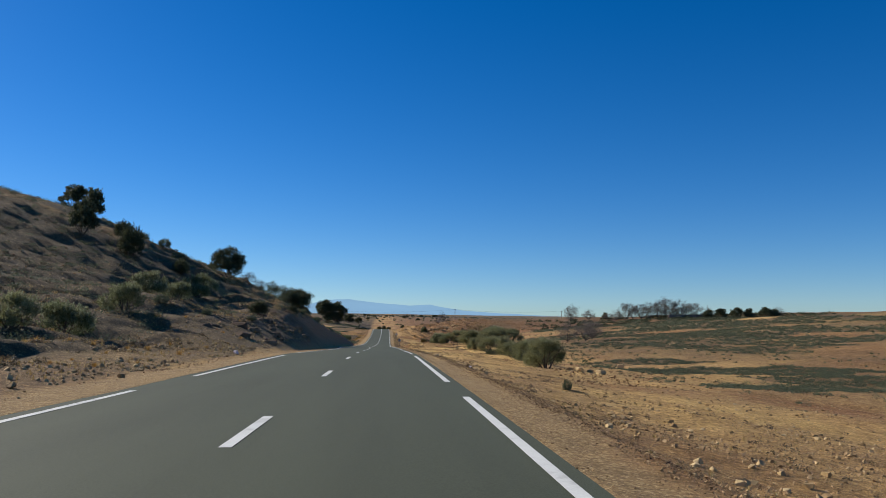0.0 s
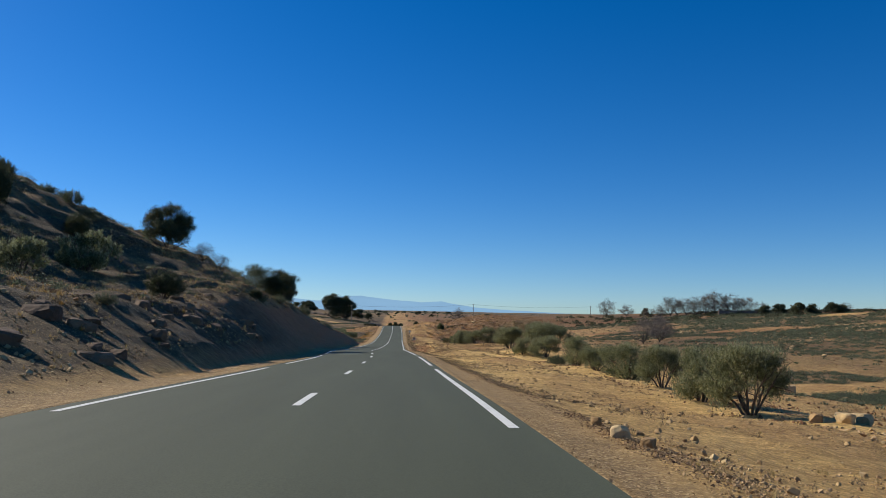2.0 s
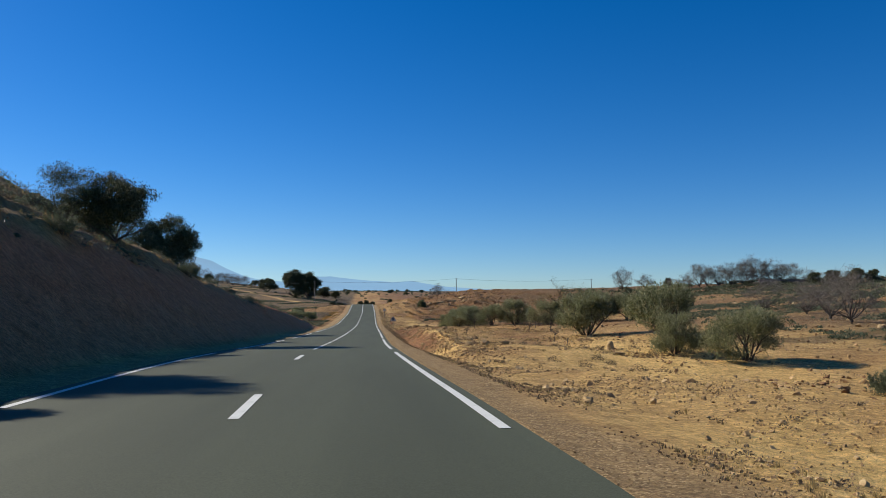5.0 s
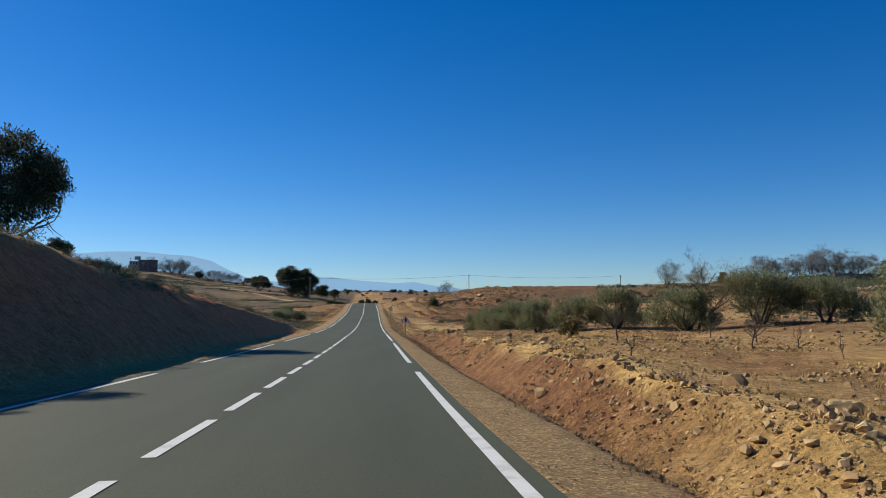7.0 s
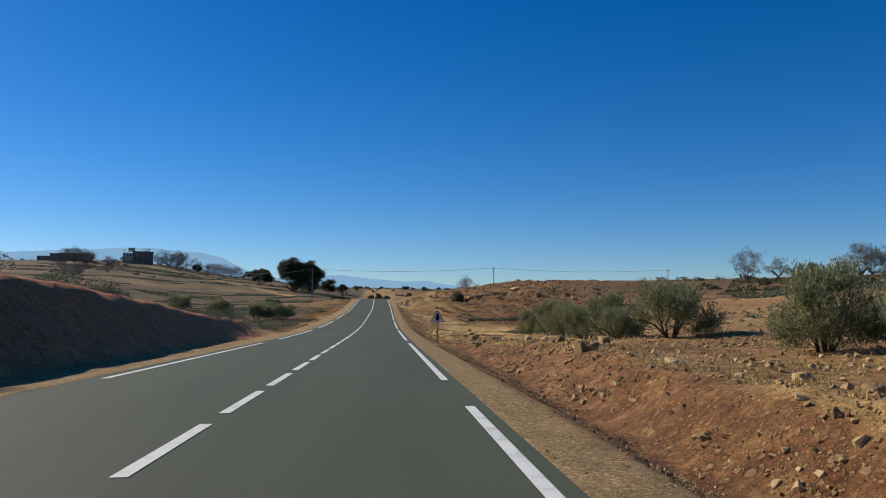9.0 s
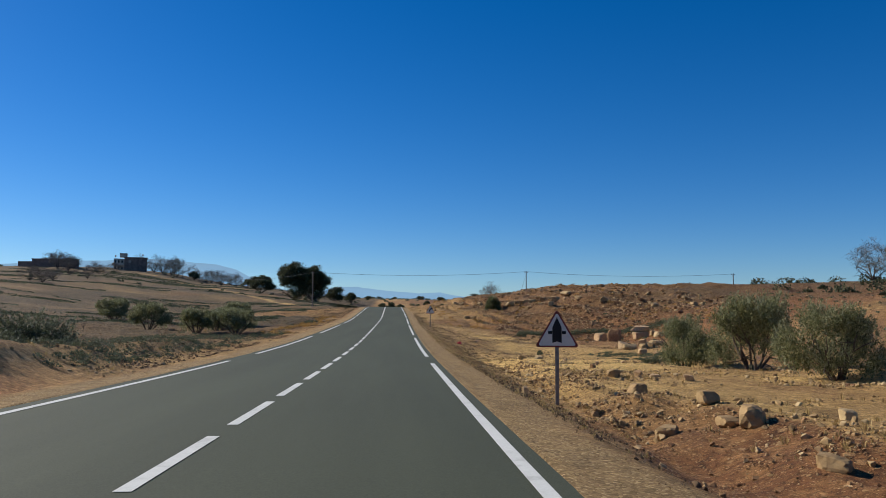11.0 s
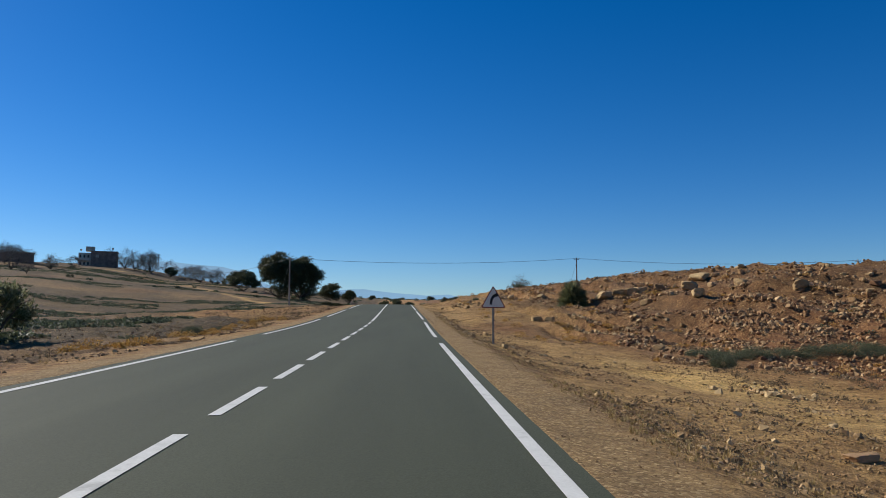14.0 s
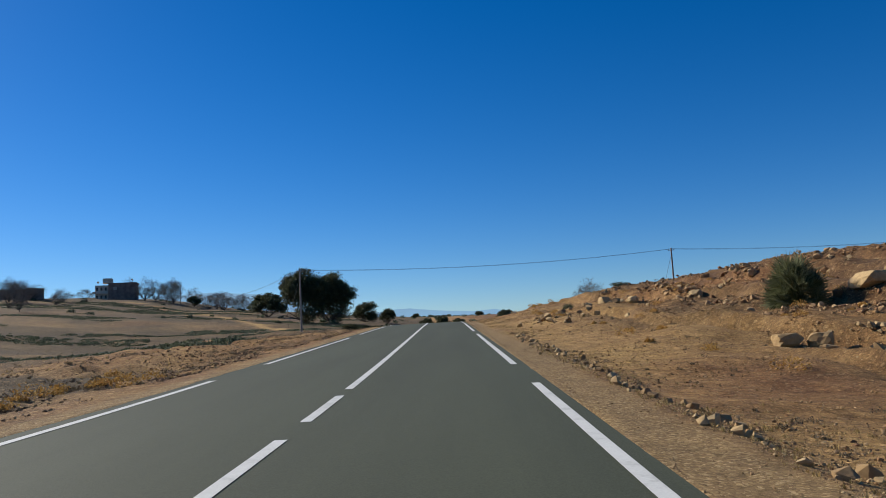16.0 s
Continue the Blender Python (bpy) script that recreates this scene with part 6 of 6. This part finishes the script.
def triangle_sign(x, y, turn, base_z, plate_z, symbol, label):
    ob = tagged(new("warning_sign"), label, "road sign", "road signs")
    low = plate_z - base_z
    for part_name, dx, w in (("post", 0, 0.042),):
        plate(part_name, ((-w, -0.3), (w, -0.3), (w, low + 0.66), (-w, low + 0.66)), 0.035, 0.012, STEEL, ob, "grey galvanised steel post")
    plate("back_plate", rounded_triangle(1.0, 0.045, low), 0.006, 0.004, STEEL, ob)
    border = plate("border", rounded_triangle(1.0, 0.045, low), 0.003, 0.0, SIGN_RED, ob, "dark red border")
    plate("field", rounded_triangle(0.87, 0.035, low + 0.0375), 0.003, -0.004, SIGN_WHITE, ob, "white face")
    for outline in symbol:
        plate("symbol", [(px, pz + low) for px, pz in outline], 0.003, -0.008, SIGN_BLACK, ob, "black symbol")
    for dz in (0.12, 0.5):
        plate("clamp", ((-0.06, low + dz), (0.06, low + dz), (0.06, low + dz + 0.04), (-0.06, low + dz + 0.04)), 0.012, 0.05, STEEL, ob)
    ob.matrix_basis = pose(x, y, base_z, 0, 0, turn)


crossing = (((-0.105, 0.10), (0.0, 0.135), (0.105, 0.10), (0.105, 0.44), (0.075, 0.52), (0.0, 0.68), (-0.075, 0.52), (-0.105, 0.44)), ((-0.2, 0.30), (-0.11, 0.30), (-0.11, 0.37), (-0.2, 0.37)), ((0.11, 0.30), (0.2, 0.30), (0.2, 0.37), (0.11, 0.37)))
arc = [(0.16 + 0.30 * math.cos(radians(a)), 0.22 + 0.34 * math.sin(radians(a))) for a in range(180, 99, -16)]
inner_arc = [(0.16 + 0.20 * math.cos(radians(a)), 0.22 + 0.22 * math.sin(radians(a))) for a in range(100, 181, 16)]
bend = ([(-0.15, 0.10), *arc, (0.10, 0.585), (0.23, 0.50), (0.12, 0.40), *inner_arc, (-0.05, 0.10), (-0.09, 0.15)],)
triangle_sign(2.68, 199.2, -8, land_at(2.68, 199.2), -1.80, crossing, "triangular warning sign with a crossroads symbol on a steel post")
triangle_sign(2.42, 261.3, 8, land_at(2.42, 261.3), -0.66, bend, "triangular warning sign with a right-bend symbol on a steel post")

# ---- litter ----
RED_BAG, PALE_BAG = plain("red_plastic", (0.62, 0.06, 0.045), 0.35, 0.2, 9, bump=0.4), plain("pale_plastic", (0.72, 0.56, 0.50), 0.4, 0.2, 9, bump=0.4)


def bag(name, label, x, y, w, h, mat, seed):
    bm = bmesh.new()
    bmesh.ops.create_icosphere(bm, subdivisions=3, radius=0.5)
    for v in bm.verts:
        k = 1 + 0.35 * noise.noise(v.co * 2.2 + Vector((seed, 0, 0))) + 0.2 * noise.noise(v.co * 6 + Vector((0, seed, 0)))
        v.co = Vector((v.co.x * w * k, v.co.y * w * 0.7 * k, max(-0.25, v.co.z) * h * 1.4 * k))
    me = bpy.data.meshes.new(name)
    bm.to_mesh(me)
    bm.free()
    me.materials.append(mat)
    ob = new(name, me)
    ob.matrix_basis = pose(x, y, land_at(x, y) + h * 0.3, 0, 0, seed * 50)
    return tagged(ob, label, "litter")


bag("plastic_bag", "crumpled red plastic bag lying on the verge", 3.3, 234.6, 0.42, 0.22, RED_BAG, 1)
bag("pale_plastic_bag", "pale pink crumpled plastic lying beside the verge", -8.1, 41.8, 0.36, 0.2, PALE_BAG, 2)
bag("white_litter", "small crumpled white litter on the stones", 3.6, 34.4, 0.2, 0.13, PALE_BAG, 3)

# ---- poles and wires ----
WOOD_POLE, WIRE, GLASSY = plain("weathered_pole", (0.22, 0.19, 0.16), 0.9, 0.3, 5, bump=0.4), plain("wire", (0.06, 0.06, 0.06), 0.5, 0.1, 3, 0.5, 0), plain("insulator", (0.35, 0.33, 0.3), 0.3, 0.1, 5, bump=0)


def tube_part(name, points, radii, mat, parent, sides=8, label=""):
    ob = mesh_object(name, *tube(points, radii, sides), mat)
    ob.parent = parent
    if label:
        ob["label"] = label
    return ob


def utility_pole(x, y, top, turn, label, stay=True):
    z = land_at(x, y)
    h = top - z
    ob = tagged(new("utility_pole"), label, "utility pole", "utility poles")
    tube_part("pole", ((0, 0, -0.4), (0, 0, h * 0.5), (0, 0, h)), (0.15, 0.13, 0.10), WOOD_POLE, ob, 10)
    tube_part("crossarm", ((-0.5, 0, h - 0.35), (0, 0, h - 0.33), (0.5, 0, h - 0.35)), (0.05, 0.05, 0.05), WOOD_POLE, ob, 6)
    for dx in (-0.45, 0.45):
        tube_part("insulator", ((dx, 0, h - 0.33), (dx, 0, h - 0.24), (dx, 0, h - 0.12)), (0.03, 0.055, 0.03), GLASSY, ob, 8)
    if stay:
        tube_part("stay_wire", ((0, 0, h - 0.9), (-0.9, 0.2, h * 0.5), (-1.9, 0.4, -0.1)), (0.02, 0.02, 0.02), WIRE, ob, 4)
    ob.matrix_basis = pose(x, y, z, 0, 0, turn)
    return Vector((x, y, top - 0.15))


def wire(a, b, sag, side=0.0):
    t = np.linspace(0, 1, 25)[:, None]
    p = np.array(a)[None] * (1 - t) + np.array(b)[None] * t - np.array([[0, 0, 1]]) * 4 * sag * t * (1 - t) + np.array([[0, side, 0]])
    ob = mesh_object("power_line", *tube(p, np.full(25, 0.014), 4), WIRE)
    tagged(ob, "thin dark power line sagging between the poles", "cable", "power lines")


left_top = utility_pole(-21.5, 368.6, 9.9, 20, "grey wooden utility pole beside the dark oaks")
right_top = utility_pole(32.4, 380.4, 11.3, 12, "grey wooden utility pole on the stony rise")
far_top = utility_pole(84.0, 372.0, 10.7, 0, "thin utility pole behind the ridge", False)
house_top = utility_pole(-104.0, 556.0, 25.0, 40, "thin utility pole near the farmhouse", False)
for side in (-0.4, 0.4):
    wire(left_top, right_top, 0.9, side)
    wire(right_top, far_top, 0.9, side)
    wire(left_top, house_top, 4.5, side)
post = mesh_object("marker_post", *tube(((0, 0, -0.3), (0, 0, 2), (0, 0, 4.2)), (0.09, 0.08, 0.07), 6), WOOD_POLE)
post.matrix_basis = pose(122, 288, land_at(122, 288))
tagged(post, "thin weathered post on the skyline", "post")

# ---- farmhouse and walls ----
RENDERED, BRICKISH, GLASS, PALE_WALL = plain("house_render", (0.50, 0.43, 0.34), 0.9, 0.25, 0.6, bump=0.2), plain("house_block", (0.22, 0.155, 0.125), 0.95, 0.3, 0.7, bump=0.3), plain("dark_glass", (0.03, 0.035, 0.04), 0.15, 0.1, 2, bump=0), plain("pale_wall", (0.42, 0.36, 0.29), 0.9, 0.2, 0.6, bump=0.2)


def box(name, x0, x1, y0, y1, z0, z1, mat, parent, label=""):
    bm = bmesh.new()
    bmesh.ops.create_cube(bm, size=1)
    for v in bm.verts:
        v.co = Vector(((x0 + x1) / 2 + v.co.x * (x1 - x0), (y0 + y1) / 2 + v.co.y * (y1 - y0), (z0 + z1) / 2 + v.co.z * (z1 - z0)))
    bmesh.ops.bevel(bm, geom=bm.edges, offset=0.03, segments=1, affect="EDGES")
    me = bpy.data.meshes.new(name)
    bm.to_mesh(me)
    bm.free()
    me.materials.append(mat)
    ob = new(name, me)
    ob.parent = parent
    if label:
        ob["label"] = label
    return ob


house = tagged(new("farmhouse"), "two-storey flat-roofed farmhouse of bare masonry on the rise", "house")
box("wall", -4.0, 6.0, -4, 3, -1.5, 6.2, BRICKISH, house, "dark unplastered block wall")
box("parapet", -4.1, 6.2, -4.2, 3.2, 6.2, 6.7, BRICKISH, house)
box("side_wing", -8.8, -4.0, -3.2, 4, -1.5, 5.9, RENDERED, house, "pale rendered wing")
box("roof_room", -6.2, -3.0, -2.5, 1.5, 6.7, 8.6, RENDERED, house)
box("balcony", -9.6, -4.1, -4.2, -3.2, 2.6, 3.5, RENDERED, house)
for k in range(3):
    win = box("window", -8.4 + 1.5 * k, -7.7 + 1.5 * k, -3.26, -3.15, 3.9, 5.1, GLASS, house)
    box("sill", -8.45 + 1.5 * k, -7.65 + 1.5 * k, -3.32, -3.15, 3.78, 3.88, PALE_WALL, win)
    low = box("window", -8.4 + 1.5 * k, -7.7 + 1.5 * k, -3.26, -3.15, 0.9, 2.1, GLASS, house)
    box("sill", -8.45 + 1.5 * k, -7.65 + 1.5 * k, -3.32, -3.15, 0.78, 0.88, PALE_WALL, low)
box("window", -2.2, -1.0, -4.06, -3.95, 4.0, 5.2, PALE_WALL, house, "pale window shutter")
for dx, dz in ((-8.2, 5.9), (4.0, 6.7)):
    tube_part("antenna", ((dx, 0, dz), (dx, 0, dz + 0.9), (dx, 0, dz + 1.6)), (0.04, 0.04, 0.03), STEEL, house, 5)
    tube_part("dish", ((dx - 0.05, -0.1, dz + 1.4), (dx, -0.2, dz + 1.45), (dx + 0.05, -0.35, dz + 1.5)), (0.45, 0.4, 0.05), PALE_WALL, house, 10)
house.matrix_basis = pose(-128.5, 560, land_at(-128.5, 558) - 0.2, 0, 0, 16)
barn = tagged(new("low_barn"), "long low masonry barn with a flat roof", "barn")
box("wall", -9, 9, -3, 3, -1.5, 3.0, BRICKISH, barn)
box("roof", -9.2, 9.2, -3.2, 3.2, 3.0, 3.3, BRICKISH, barn)
box("annex", -16, -9, -2, 3, -1.5, 2.2, BRICKISH, barn)
box("door", 2.0, 3.4, -3.06, -2.95, -0.5, 1.7, GLASS, barn)
barn.matrix_basis = pose(-150, 525, land_at(-150, 525) + 0.2, 0, 0, -8)
ridge_wall = tagged(new("earth_wall"), "low reddish earth wall along the ridge", "wall")
box("wall", -9, 9, -0.4, 0.4, -1, 1.1, BRICKISH, ridge_wall)
ridge_wall.matrix_basis = pose(112, 281, land_at(112, 281), 0, 0, 10)
